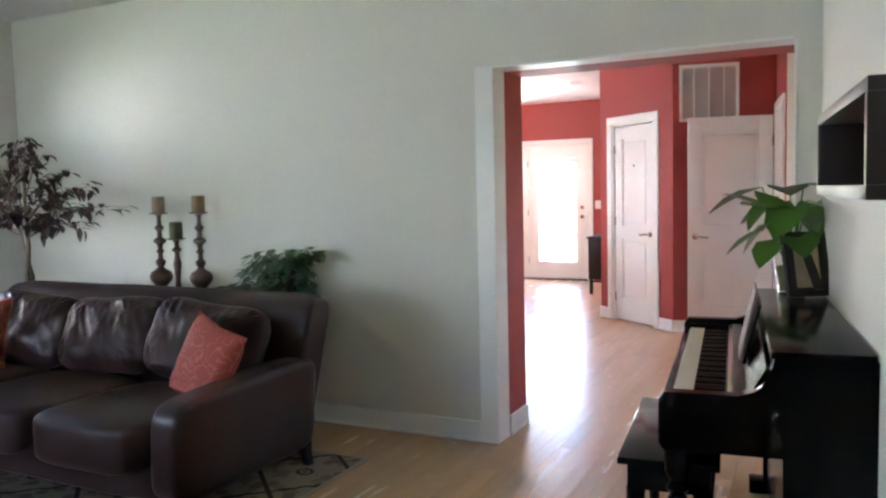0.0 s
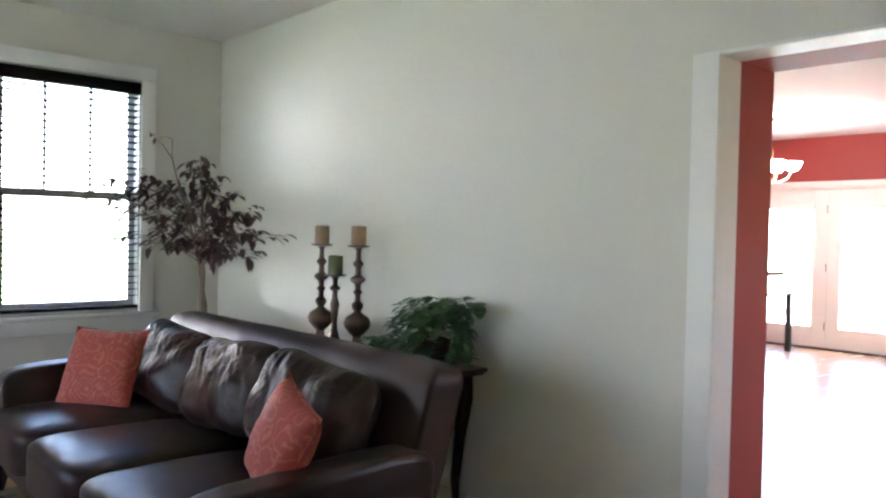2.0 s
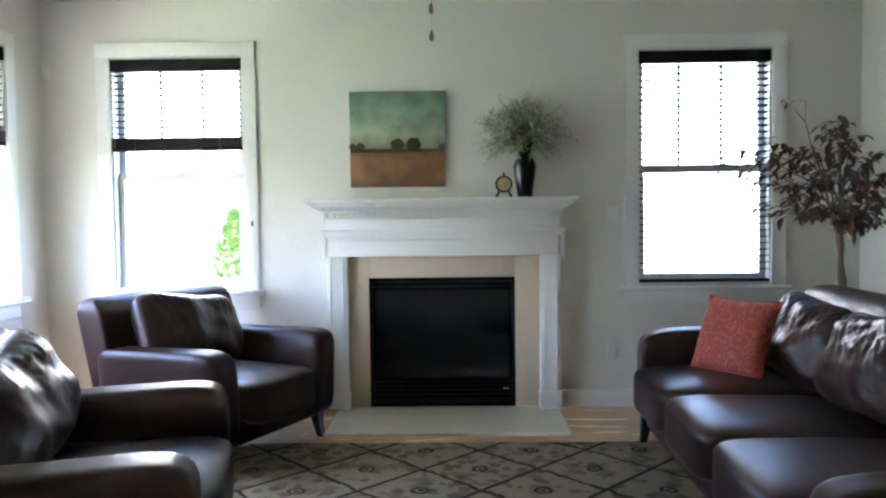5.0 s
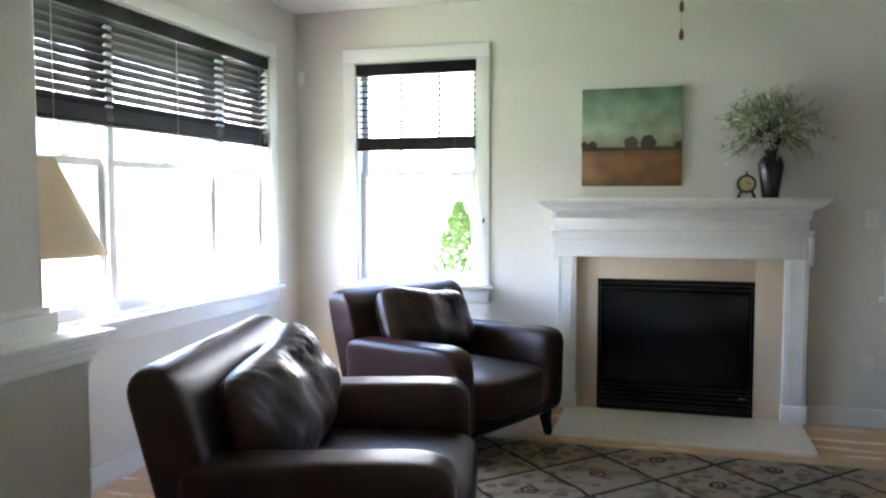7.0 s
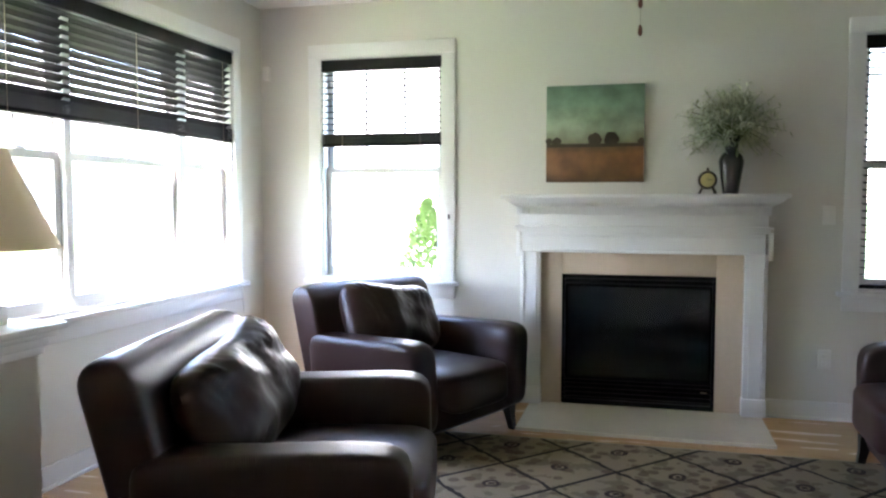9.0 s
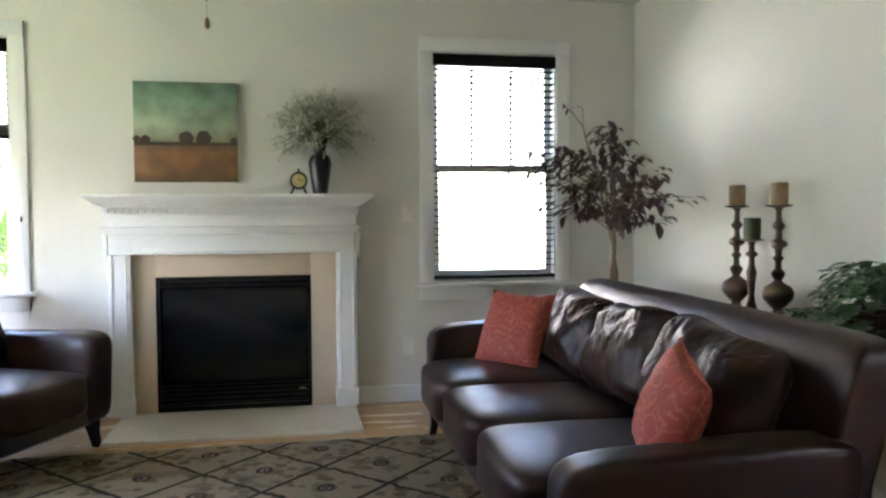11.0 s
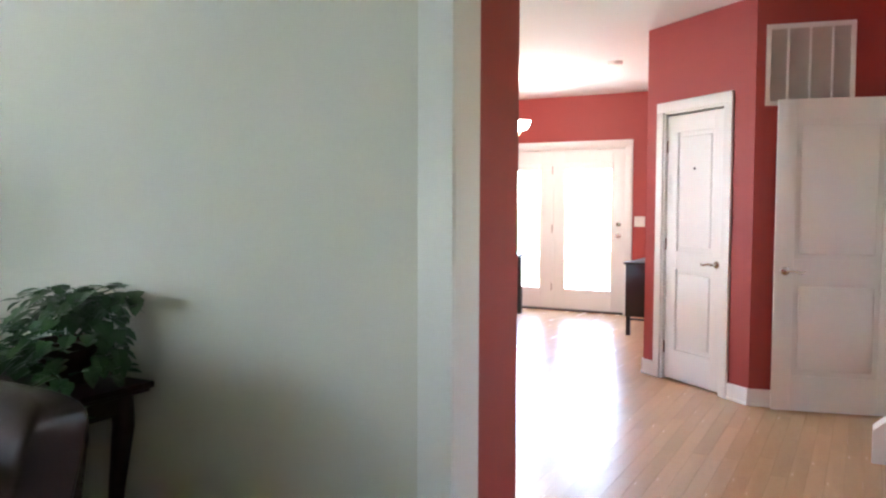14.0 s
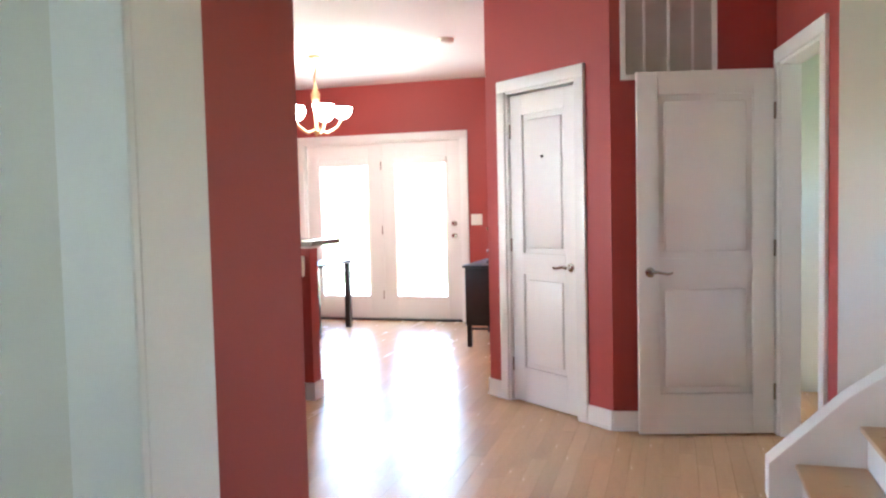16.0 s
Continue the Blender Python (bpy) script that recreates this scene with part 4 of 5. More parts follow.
def throw_pillow(m, size, label, seed):
    p = thing("throw_pillow", label, "pillow", m, "red throw pillows")
    bm = bmesh.new()
    n = 16
    for side in (-1, 1):
        g = [[None] * (n + 1) for _ in range(n + 1)]
        for i in range(n + 1):
            for j in range(n + 1):
                a, b = 2 * i / n - 1, 2 * j / n - 1
                pinch = 1 - 0.10 * (1 - a * a) * abs(b) ** 3 - 0.0
                pinch2 = 1 - 0.10 * (1 - b * b) * abs(a) ** 3
                t = 0.085 * ((1 - a * a) * (1 - b * b)) ** 0.42
                w = 0.006 * noise.noise(Vector((a * 3 + seed, b * 3, side)))
                g[i][j] = bm.verts.new((a * size / 2 * pinch2, side * (t + w * (t > 0.01)), b * size / 2 * pinch))
        for i in range(n):
            for j in range(n):
                bm.faces.new((g[i][j], g[i + 1][j], g[i + 1][j + 1], g[i][j + 1]))
    bmesh.ops.remove_doubles(bm, verts=bm.verts, dist=0.0008)
    bmesh.ops.recalc_face_normals(bm, faces=bm.faces)
    part("cover", bm, DAMASK, p, smooth=80)
    s = size / 2
    part("piping", tube([(-s, 0, -s), (-s * 0.90, 0, 0), (-s, 0, s), (0, 0, s * 0.90), (s, 0, s), (s * 0.90, 0, 0), (s, 0, -s), (0, 0, -s * 0.90), (-s, 0, -s)], [0.004] * 9, 6), DAMASK, p)
    return p


throw_pillow(pose(-3.80, 2.62, 0.645, -24, 0, 34), 0.43, "red damask throw pillow leaning in the sofa corner", 1)
throw_pillow(pose(-2.07, 2.63, 0.63, -20, 14, -15), 0.38, "red damask throw pillow tilted against the sofa arm", 4)

# ---- sofa table with candlesticks and ivy ----
tb = thing("sofa_table", "dark narrow console table with curved legs behind the sofa", "console table", pose(-3.0, 3.695, 0))
DARKWOOD = material("dark_mahogany", (0.030, 0.014, 0.010), 0.3, vary=0.2, scale=4, grain=40, bump=0.04, stretch=(1, 6, 6))
part("tabletop", boxes((-0.75, 0.75, -0.145, 0.15, 0.728, 0.75), (-0.74, 0.74, -0.135, 0.14, 0.715, 0.729), bev=0.005), DARKWOOD, tb)
part("apron", boxes((-0.68, 0.68, -0.11, 0.115, 0.64, 0.715), bev=0.003), DARKWOOD, tb)
for sx in (-1, 1):
    for sy in (-1, 1):
        part("leg", tube([(sx * 0.66, sy * 0.09, 0.71), (sx * 0.665, sy * 0.09, 0.60), (sx * 0.635, sy * 0.085, 0.40), (sx * 0.61, sy * 0.085, 0.2), (sx * 0.615, sy * 0.09, 0.08), (sx * 0.65, sy * 0.095, 0.0)], [0.036, 0.036, 0.027, 0.021, 0.018, 0.020], 10), DARKWOOD, tb)

BRONZE = material("tarnished_bronze", (0.16, 0.115, 0.095), 0.3, metal=0.9, vary=0.3, scale=18, grain=120, bump=0.05)
WAX = material("mottled_tan_wax", (0.34, 0.22, 0.13), 0.55, vary=0.3, scale=18, grain=70, bump=0.12)
GREENWAX = material("mottled_green_wax", (0.10, 0.12, 0.05), 0.55, vary=0.35, scale=18, grain=70, bump=0.12)


def candlestick(x, y, h, wax, label, fat):
    c = thing("candlestick", label, "candlestick", pose(x, y, 0.75), "candlesticks")
    hs = h - 0.105
    if fat:
        pr = [(0.058, 0), (0.062, 0.008), (0.050, 0.018), (0.026, 0.03), (0.022, 0.055), (0.040, 0.07), (0.068, 0.10), (0.074, 0.125), (0.062, 0.15), (0.030, 0.168), (0.018, 0.18), (0.030, 0.20), (0.032, 0.215), (0.016, 0.23), (0.014, 0.26), (0.026, 0.275), (0.014, 0.29), (0.018, 0.315), (0.040, 0.33), (0.040, 0.345), (0.016, 0.36), (0.014, 0.395), (0.028, 0.41), (0.028, 0.42), (0.014, 0.435), (0.012, 0.48), (0.022, 0.495)]
    else:
        pr = [(0.052, 0), (0.055, 0.008), (0.040, 0.02), (0.028, 0.05), (0.018, 0.09), (0.014, 0.13), (0.020, 0.20), (0.026, 0.25), (0.016, 0.29), (0.014, 0.33), (0.030, 0.345), (0.030, 0.355), (0.014, 0.37), (0.014, 0.40), (0.022, 0.42)]
    k = (hs - 0.012) / pr[-1][1]
    part("stem", lathe([(r, z * k) for r, z in pr], n=24), BRONZE, c)
    part("drip_pan", lathe([(0.02, hs - 0.014), (0.058, hs - 0.006), (0.062, hs), (0.056, hs + 0.001), (0.03, hs - 0.004)], n=24), BRONZE, c)
    cd = part("candle", lathe([(0.040, hs - 0.002), (0.041, hs + 0.05), (0.040, h - 0.004), (0.034, h), (0.028, h - 0.008)], n=24), wax, c, "mottled pillar candle")
    part("wick", tube([(0, 0, h - 0.012), (0.002, 0, h + 0.006)], [0.0015, 0.001], 5), LEG, cd)
    return c


candlestick(-3.44, 3.70, 0.655, WAX, "tall bronze candlestick with a tan pillar candle", True)
candlestick(-3.105, 3.71, 0.655, WAX, "tall bronze candlestick with a bulbous base and tan candle", True)
candlestick(-3.275, 3.68, 0.49, GREENWAX, "short bronze candlestick with a green pillar candle", False)


# ---- plants ----
def leaf(bm, p, d, up, length, width, fold=0.25, tip=1.0):
    """One leaf of six faces from p along d."""
    d = d.normalized()
    s = d.cross(up)
    s = s.normalized() if s.length > 1e-4 else Vector((1, 0, 0))
    u = s.cross(d).normalized()
    rows = ((0.0, 0.06), (0.3, 0.9), (0.6, 0.85), (0.85, 0.4), (1.0, 0.02))
    prev = None
    for t, w in rows:
        c = p + d * length * t - u * length * 0.22 * t * t * tip
        a = [bm.verts.new(c - s * width / 2 * w + u * fold * width * 0.5 * w), bm.verts.new(c), bm.verts.new(c + s * width / 2 * w + u * fold * width * 0.5 * w)]
        if prev:
            bm.faces.new((prev[0], prev[1], a[1], a[0]))
            bm.faces.new((prev[1], prev[2], a[2], a[1]))
        prev = a


def leaf_material(name, colour, alt, rough=0.45):
    m = material(name, colour, rough, vary=0.2, scale=5, grain=60, bump=0.1, alt=alt)
    n, l = m.node_tree.nodes, m.node_tree.links
    b = n["Principled BSDF"]
    old = b.inputs["Base Color"].links[0].from_socket
    g, k = n.new("ShaderNodeNewGeometry"), n.new("ShaderNodeMix")
    k.data_type = "RGBA"
    k.inputs[7].default_value = (*alt, 1)
    l.new(g.outputs["Random Per Island"], k.inputs[0])
    l.new(old, k.inputs[6])
    l.new(k.outputs[2], b.inputs["Base Color"])
    return m


FICUS = leaf_material("ficus_leaf_green", (0.045, 0.055, 0.035), (0.085, 0.022, 0.030))
IVYLEAF = leaf_material("pothos_leaf_green", (0.035, 0.095, 0.030), (0.10, 0.17, 0.09), 0.35)
BIGLEAF = leaf_material("glossy_house_plant_green", (0.035, 0.12, 0.015), (0.085, 0.20, 0.03), 0.3)
BARK = material("pale_bark", (0.24, 0.18, 0.13), 0.8, vary=0.2, scale=8, grain=60, bump=0.4)
SOIL = material("potting_soil", (0.03, 0.022, 0.016), 0.95, vary=0.3, scale=20, grain=120, bump=0.5)

fic = thing("artificial_ficus", "slender ficus tree with green and burgundy leaves", "tree", pose(-4.40, 3.43, 0) @ Matrix.Diagonal((1.06, 1, 1.04, 1)))
rng = random.Random(11)
WICKER = material("woven_basket", (0.22, 0.13, 0.07), 0.8, vary=0.3, scale=30, grain=160, bump=0.5)
part("basket", lathe([(0.12, 0), (0.135, 0.02), (0.16, 0.26), (0.165, 0.28), (0.15, 0.28), (0.145, 0.25)], n=24), WICKER, fic)
part("moss", lathe([(0.15, 0.22), (0.14, 0.25), (0.06, 0.265), (0.01, 0.268)], n=20), SOIL, fic)
part("trunk", tube([(0, 0, 0.2), (0.02, 0, 0.55), (-0.01, 0.01, 0.85), (0.03, 0, 1.05), (0.05, -0.02, 1.35), (0.10, -0.05, 1.6)], [0.022, 0.019, 0.018, 0.016, 0.011, 0.006], 10), BARK, fic)
part("stem", tube([(0.01, 0.02, 0.2), (-0.02, 0.03, 0.5), (0.03, 0.02, 0.85), (-0.04, 0.0, 1.12), (-0.10, -0.04, 1.4), (-0.16, -0.08, 1.62)], [0.016, 0.014, 0.013, 0.011, 0.008, 0.005], 8), BARK, fic)
tips = [(-0.56, -0.30, 1.62), (-0.40, -0.22, 1.66), (-0.66, -0.42, 1.60), (-0.62, -0.40, 1.50), (-0.50, -0.34, 1.42), (-0.20, -0.10, 1.60), (0.10, -0.08, 1.70), (0.28, -0.05, 1.62), (0.22, -0.12, 1.72), (0.45, -0.02, 1.52), (0.60, 0.0, 1.42), (0.80, 0.02, 1.30), (0.52, 0.0, 1.28), (0.30, -0.1, 1.20), (-0.28, -0.1, 1.32), (-0.46, -0.28, 1.27), (-0.30, -0.20, 1.22), (0.12, -0.18, 1.24), (0.40, -0.02, 1.38), (0.05, -0.18, 1.48), (0.34, -0.12, 1.44), (-0.08, -0.18, 1.40), (0.22, 0.08, 1.34), (-0.12, 0.1, 1.3), (0.42, 0.08, 1.18), (-0.30, 0.05, 1.48), (0.36, -0.04, 1.24), (0.22, -0.05, 1.16)]
leaves = bmesh.new()
for i, tp in enumerate(tips):
    tp = Vector(tp)
    z0 = 1.0 + 0.55 * (tp.z - 1.0)
    base = Vector((0.02 if tp.x > -0.02 else -0.06, 0, z0))
    mid = (base + tp) / 2 + Vector((0, 0, 0.06))
    part("branch", tube([base, mid, tp], [0.006, 0.004, 0.002], 6), BARK, fic)
    for k in range(24):
        t = 0.35 + 0.75 * k / 23
        p = base.lerp(mid, t * 2) if t < 0.5 else mid.lerp(tp, t * 2 - 1)
        d = Vector((rng.uniform(-1, 1), rng.uniform(-1, 0.8), rng.uniform(-0.5, 0.12))) + Vector((tp.x, tp.y, 0)).normalized() * 0.7
        p = p + Vector((rng.uniform(-0.05, 0.05), rng.uniform(-0.05, 0.05), rng.uniform(-0.03, 0.03)))
        leaf(leaves, p, d, Vector((0, 0, 1)), rng.uniform(0.07, 0.105), rng.uniform(0.032, 0.046))
# one long twig that rises past the window
tw = [Vector(q) for q in ((-0.14, -0.08, 1.55), (-0.17, -0.12, 1.75), (-0.24, -0.16, 1.84), (-0.38, -0.18, 1.92))]
part("branch", tube(tw, [0.005, 0.004, 0.003, 0.002], 6), BARK, fic)
part("branch", tube([tw[1], Vector((-0.13, -0.14, 1.86)), Vector((-0.19, -0.15, 1.88))], [0.003, 0.003, 0.002], 6), BARK, fic)
for k in range(10):
    p = tw[2].lerp(tw[3], k / 8)
    leaf(leaves, p, Vector((rng.uniform(-1, 0.3), rng.uniform(-0.6, 0.6), rng.uniform(-0.5, 0.5))), Vector((0, 0, 1)), 0.05, 0.018)
tagged(part("foliage", leaves, FICUS, fic, "small green and burgundy leaves", smooth=0), kind="stuff")

ivy = thing("potted_ivy", "bushy green pothos in a dark pot on the table", "plant", pose(-2.48, 3.69, 0.75))
part("pot", lathe([(0.07, 0), (0.075, 0.01), (0.10, 0.13), (0.105, 0.145), (0.092, 0.145), (0.088, 0.12)], n=24), BRONZE, ivy)
part("soil", lathe([(0.088, 0.11), (0.05, 0.125), (0.01, 0.128)], n=16), SOIL, ivy)
bm = bmesh.new()
rng = random.Random(3)
for k in range(460):
    a, e, r = rng.uniform(0, 6.283), rng.uniform(-0.5, 1.35), rng.uniform(0.55, 1.0)
    p = Vector((0.25 * r * math.cos(a) * math.cos(e), 0.135 * r * math.sin(a) * math.cos(e) - 0.01, 0.13 + 0.22 * r * math.sin(e)))
    if k % 6 == 0:
        p = Vector((rng.uniform(-0.44, -0.15), rng.uniform(-0.12, 0.08), rng.uniform(0.01, 0.10)))
    elif k % 9 == 1:
        p = Vector((rng.uniform(0.10, 0.33), rng.uniform(-0.08, 0.04), rng.uniform(0.26, 0.335)))
    elif k % 7 == 2:
        p = Vector((rng.uniform(0.05, 0.24), rng.uniform(-0.175, -0.15), rng.uniform(-0.12, 0.1)))
    p.z = max(p.z, 0.012) if p.y > -0.15 else p.z
    d = Vector((math.cos(a), math.sin(a) - 0.4, rng.uniform(-0.9, 0.5)))
    leaf(bm, p, d, Vector((0, 0, 1)), rng.uniform(0.055, 0.088), rng.uniform(0.045, 0.066), 0.2)
tagged(part("foliage", bm, IVYLEAF, ivy, "heart-shaped green leaves", smooth=0), kind="stuff")
for k in range(7):
    a = k * 0.9
    part("vine", tube([(0, 0, 0.12), (0.10 * math.cos(a), 0.06 * math.sin(a), 0.2), (0.2 * math.cos(a), 0.1 * math.sin(a), 0.17)], [0.003] * 3, 5), IVYLEAF, ivy)

# ---- mantel pieces ----
def on_fire(s, n, z, rz=0):
    return FIRE @ pose(s, n, z, 0, 0, rz)


def painting_material():
    m = bpy.data.materials.new("landscape_canvas")
    m.use_nodes = True
    n, l = m.node_tree.nodes, m.node_tree.links
    b = n["Principled BSDF"]
    b.inputs["Roughness"].default_value = 0.6
    tc, sep, ramp = n.new("ShaderNodeTexCoord"), n.new("ShaderNodeSeparateXYZ"), n.new("ShaderNodeValToRGB")
    nz, add = n.new("ShaderNodeTexNoise"), n.new("ShaderNodeMath")
    nz.inputs["Scale"].default_value, nz.inputs["Detail"].default_value = 9, 5
    l.new(tc.outputs["Object"], nz.inputs["Vector"])
    l.new(tc.outputs["Object"], sep.inputs[0])
    add.operation = "MULTIPLY_ADD"
    l.new(nz.outputs["Fac"], add.inputs[0])
    add.inputs[1].default_value = 0.10
    l.new(sep.outputs[2], add.inputs[2])
    mp = n.new("ShaderNodeMapRange")
    mp.inputs[1].default_value, mp.inputs[2].default_value = 0.05, 0.66
    l.new(add.outputs[0], mp.inputs[0])
    l.new(mp.outputs[0], ramp.inputs[0])
    e = ramp.color_ramp.elements
    e[0].position, e[0].color = 0.0, (0.10, 0.055, 0.022, 1)
    e[1].position, e[1].color = 1.0, (0.115, 0.20, 0.13, 1)
    for pos, c in ((0.12, (0.19, 0.09, 0.035, 1)), (0.28, (0.24, 0.11, 0.04, 1)), (0.37, (0.12, 0.07, 0.03, 1)), (0.385, (0.22, 0.22, 0.13, 1)), (0.55, (0.30, 0.36, 0.24, 1)), (0.8, (0.19, 0.30, 0.20, 1))):
        el = e.new(pos)
        el.color = c
    mot, hsv = n.new("ShaderNodeTexNoise"), n.new("ShaderNodeHueSaturation")
    mot.inputs["Scale"].default_value, mot.inputs["Detail"].default_value = 7, 6
    l.new(tc.outputs["Object"], mot.inputs["Vector"])
    val = n.new("ShaderNodeMapRange")
    val.inputs[1].default_value, val.inputs[2].default_value, val.inputs[3].default_value, val.inputs[4].default_value = 0.3, 0.7, 0.7, 1.45
    l.new(mot.outputs["Fac"], val.inputs[0])
    l.new(val.outputs[0], hsv.inputs["Value"])
    l.new(ramp.outputs[0], hsv.inputs["Color"])
    l.new(hsv.outputs[0], b.inputs["Base Color"])
    return m


pt = thing("painting", "square unframed landscape canvas above the mantel", "painting", on_fire(3.027, 0.0, 1.477) @ Matrix.Diagonal((1.023, 1, 1.023, 1)))
part("canvas", boxes((-0.305, 0.305, 0.002, 0.04, 0, 0.61), bev=0.003), painting_material(), pt)
TREES = material("painted_brown_trees", (0.055, 0.035, 0.018), 0.6, vary=0.3, scale=20, grain=80, bump=0.02)
for cx, cz, r in ((-0.24, 0.255, 0.030), (0.0, 0.27, 0.042), (0.105, 0.27, 0.046), (0.285, 0.255, 0.02), (-0.29, 0.262, 0.02)):
    bm = bmesh.new()
    rng = random.Random(int(cx * 100) + 50)
    ring = [bm.verts.new((-cx + r * (0.85 + 0.3 * rng.random()) * math.cos(q), 0.0412, cz + r * 0.95 * (0.85 + 0.3 * rng.random()) * math.sin(q))) for q in [k * 0.3307 for k in range(19)]]
    bm.faces.new(ring)
    part("painted_tree", bm, TREES, pt)
bm = boxes((-0.303, 0.303, 0.0405, 0.0411, 0.222, 0.243))
part("painted_tree_line", bm, TREES, pt)

vase = thing("vase", "tall dark ceramic vase holding white flowers", "vase", on_fire(2.20, 0.13, 1.398))
part("body", lathe([(0.045, 0), (0.048, 0.006), (0.055, 0.06), (0.070, 0.16), (0.074, 0.20), (0.062, 0.235), (0.040, 0.255), (0.036, 0.275), (0.046, 0.32), (0.062, 0.35), (0.058, 0.352), (0.040, 0.32), (0.030, 0.28)], n=32), material("black_ceramic_glaze", (0.020, 0.018, 0.020), 0.2, vary=0.2, scale=10, grain=60, bump=0.02), vase)
STEM = material("pale_green_stem", (0.13, 0.15, 0.07), 0.6, vary=0.2, scale=9, grain=60, bump=0.05)
PETAL = leaf_material("cream_blossom", (0.80, 0.79, 0.66), (0.36, 0.40, 0.25), 0.7)
fl2 = thing("flower_arrangement", "spray of cream blossoms and pale green grass", "flowers", on_fire(2.20, 0.13, 1.398))
bm, bs = bmesh.new(), bmesh.new()
rng = random.Random(21)
for k in range(210):
    a, e = rng.uniform(0, 6.283), rng.uniform(-0.5, 1.4)
    L = rng.uniform(0.19, 0.34)
    d = Vector((math.cos(a) * math.cos(e), 0.42 * math.sin(a) * math.cos(e), math.sin(e) * 0.95))
    p0, p2 = Vector((0.02 * math.cos(a), 0.02 * math.sin(a), 0.33)), Vector((0, 0, 0.36)) + d * L
    p2.y = max(p2.y, -0.11)
    p1 = p0.lerp(p2, 0.5) + Vector((0, 0, 0.05))
    tube([p0, p1, p2], [0.0018, 0.0015, 0.001], 4, bs)
    for q in range(13):
        p = p1.lerp(p2, q / 11)
        leaf(bm, p, Vector((rng.uniform(-1, 1), rng.uniform(-1, 1), rng.uniform(-0.6, 0.9))), Vector((0, 0, 1)), rng.uniform(0.03, 0.06), rng.uniform(0.008, 0.018))
tagged(part("blossom", bm, PETAL, fl2, "tiny cream blossoms", smooth=0), kind="stuff")
tagged(part("stem", bs, STEM, fl2, "", smooth=0), kind="stuff")

clk = thing("mantel_clock", "small round dark clock on four feet", "clock", on_fire(2.335, 0.13, 1.398))
ring = part("case", lathe([(0.048, -0.02), (0.056, -0.016), (0.058, 0.0), (0.054, 0.016), (0.044, 0.02), (0.042, 0.014)], n=28), DARKWOOD, clk)
ring.matrix_local = pose(0, 0, 0.085, -90, 0, 0)
part("dial", lathe([(0.042, 0), (0.042, 0.003)], n=28), material("aged_cream_dial", (0.50, 0.42, 0.20), 0.5, vary=0.1, scale=20, grain=60, bump=0.0), clk).matrix_local = pose(0, 0.013, 0.085, -90, 0, 0)
part("hour_hand", boxes((-0.0015, 0.0015, 0.017, 0.0185, 0.085, 0.105)), LEG, clk)
part("minute_hand", boxes((-0.028, 0.0, 0.017, 0.0185, 0.084, 0.087)), LEG, clk)
part("finial", lathe([(0.010, 0), (0.006, 0.008), (0.009, 0.014), (0.003, 0.022)], 0, 0, 0.14, 10), DARKWOOD, clk)
for sx in (-1, 1):
    for sy in (-1, 1):
        part("foot", tube([(sx * 0.028, sy * 0.012, 0.045), (sx * 0.04, sy * 0.02, 0.02), (sx * 0.048, sy * 0.024, 0.0)], [0.008, 0.007, 0.009], 8), DARKWOOD, clk)

# ---- piano corner ----
PIANO_BLACK = material("black_piano_lacquer", (0.004, 0.004, 0.0045), 0.16, vary=0.15, scale=4, grain=40, bump=0.01, spec=0.12)
IVORY = material("ivory_key", (0.72, 0.68, 0.55), 0.25, vary=0.03, scale=9, grain=50, bump=0.0)
pn = thing("piano", "black lacquered spinet piano with its keyboard open", "piano", EAST @ pose(0.05, 0, 0))
side = [(0.0, 0.03), (0.24, 0.03), (0.24, 0.61), (0.57, 0.61), (0.583, 0.63), (0.583, 0.76), (0.565, 0.785), (0.36, 0.785), (0.315, 0.80), (0.285, 0.83), (0.27, 0.87), (0.262, 0.90), (0.0, 0.90)]
part("side_panel", prism([(n, z) for n, z in side], 5.40, 5.445, "x"), PIANO_BLACK, pn)
part("side_panel", prism([(n, z) for n, z in side], 6.795, 6.84, "x"), PIANO_BLACK, pn)
part("lid", boxes((5.385, 6.855, 0.006, 0.275, 0.90, 0.922), bev=0.005), PIANO_BLACK, pn)
part("keybed", boxes((5.445, 6.795, 0.20, 0.57, 0.62, 0.70), bev=0.003), PIANO_BLACK, pn)
part("key_slip", boxes((5.445, 6.795, 0.555, 0.58, 0.68, 0.745), bev=0.003), PIANO_BLACK, pn)
part("lower_panel", boxes((5.445, 6.795, 0.20, 0.225, 0.06, 0.62)), PIANO_BLACK, pn)
part("upper_panel", boxes((5.445, 6.795, 0.22, 0.245, 0.79, 0.90)), PIANO_BLACK, pn)
part("fallboard", prism([(0.30, 0.765), (0.335, 0.765), (0.285, 0.86), (0.255, 0.86)], 5.445, 6.795, "x"), PIANO_BLACK, pn)
part("chrome_strip", boxes((5.446, 6.794, 0.372, 0.39, 0.757, 0.765), bev=0.002), NICKEL, pn)
part("key_rail", boxes((5.446, 6.794, 0.33, 0.372, 0.70, 0.762)), DARKWOOD, pn)
wk = mesh_of("white_key", boxes((0.0008, 0.0232, 0.395, 0.552, 0.725, 0.748), bev=0.0015, seg=1), IVORY)
bk_ = mesh_of("black_key", boxes((-0.0055, 0.0055, 0.395, 0.49, 0.748, 0.759), bev=0.002, seg=1), PIANO_BLACK)
for k in range(52):
    ob = new("white_key", wk)
    ob.parent, ob.location = pn, (5.486 + k * 0.0243, 0, 0)
    if k % 7 in (0, 1, 3, 4, 5) and k < 51:
        ob = new("black_key", bk_)
        ob.parent, ob.location = pn, (5.486 + (k + 1) * 0.0243, 0, 0)
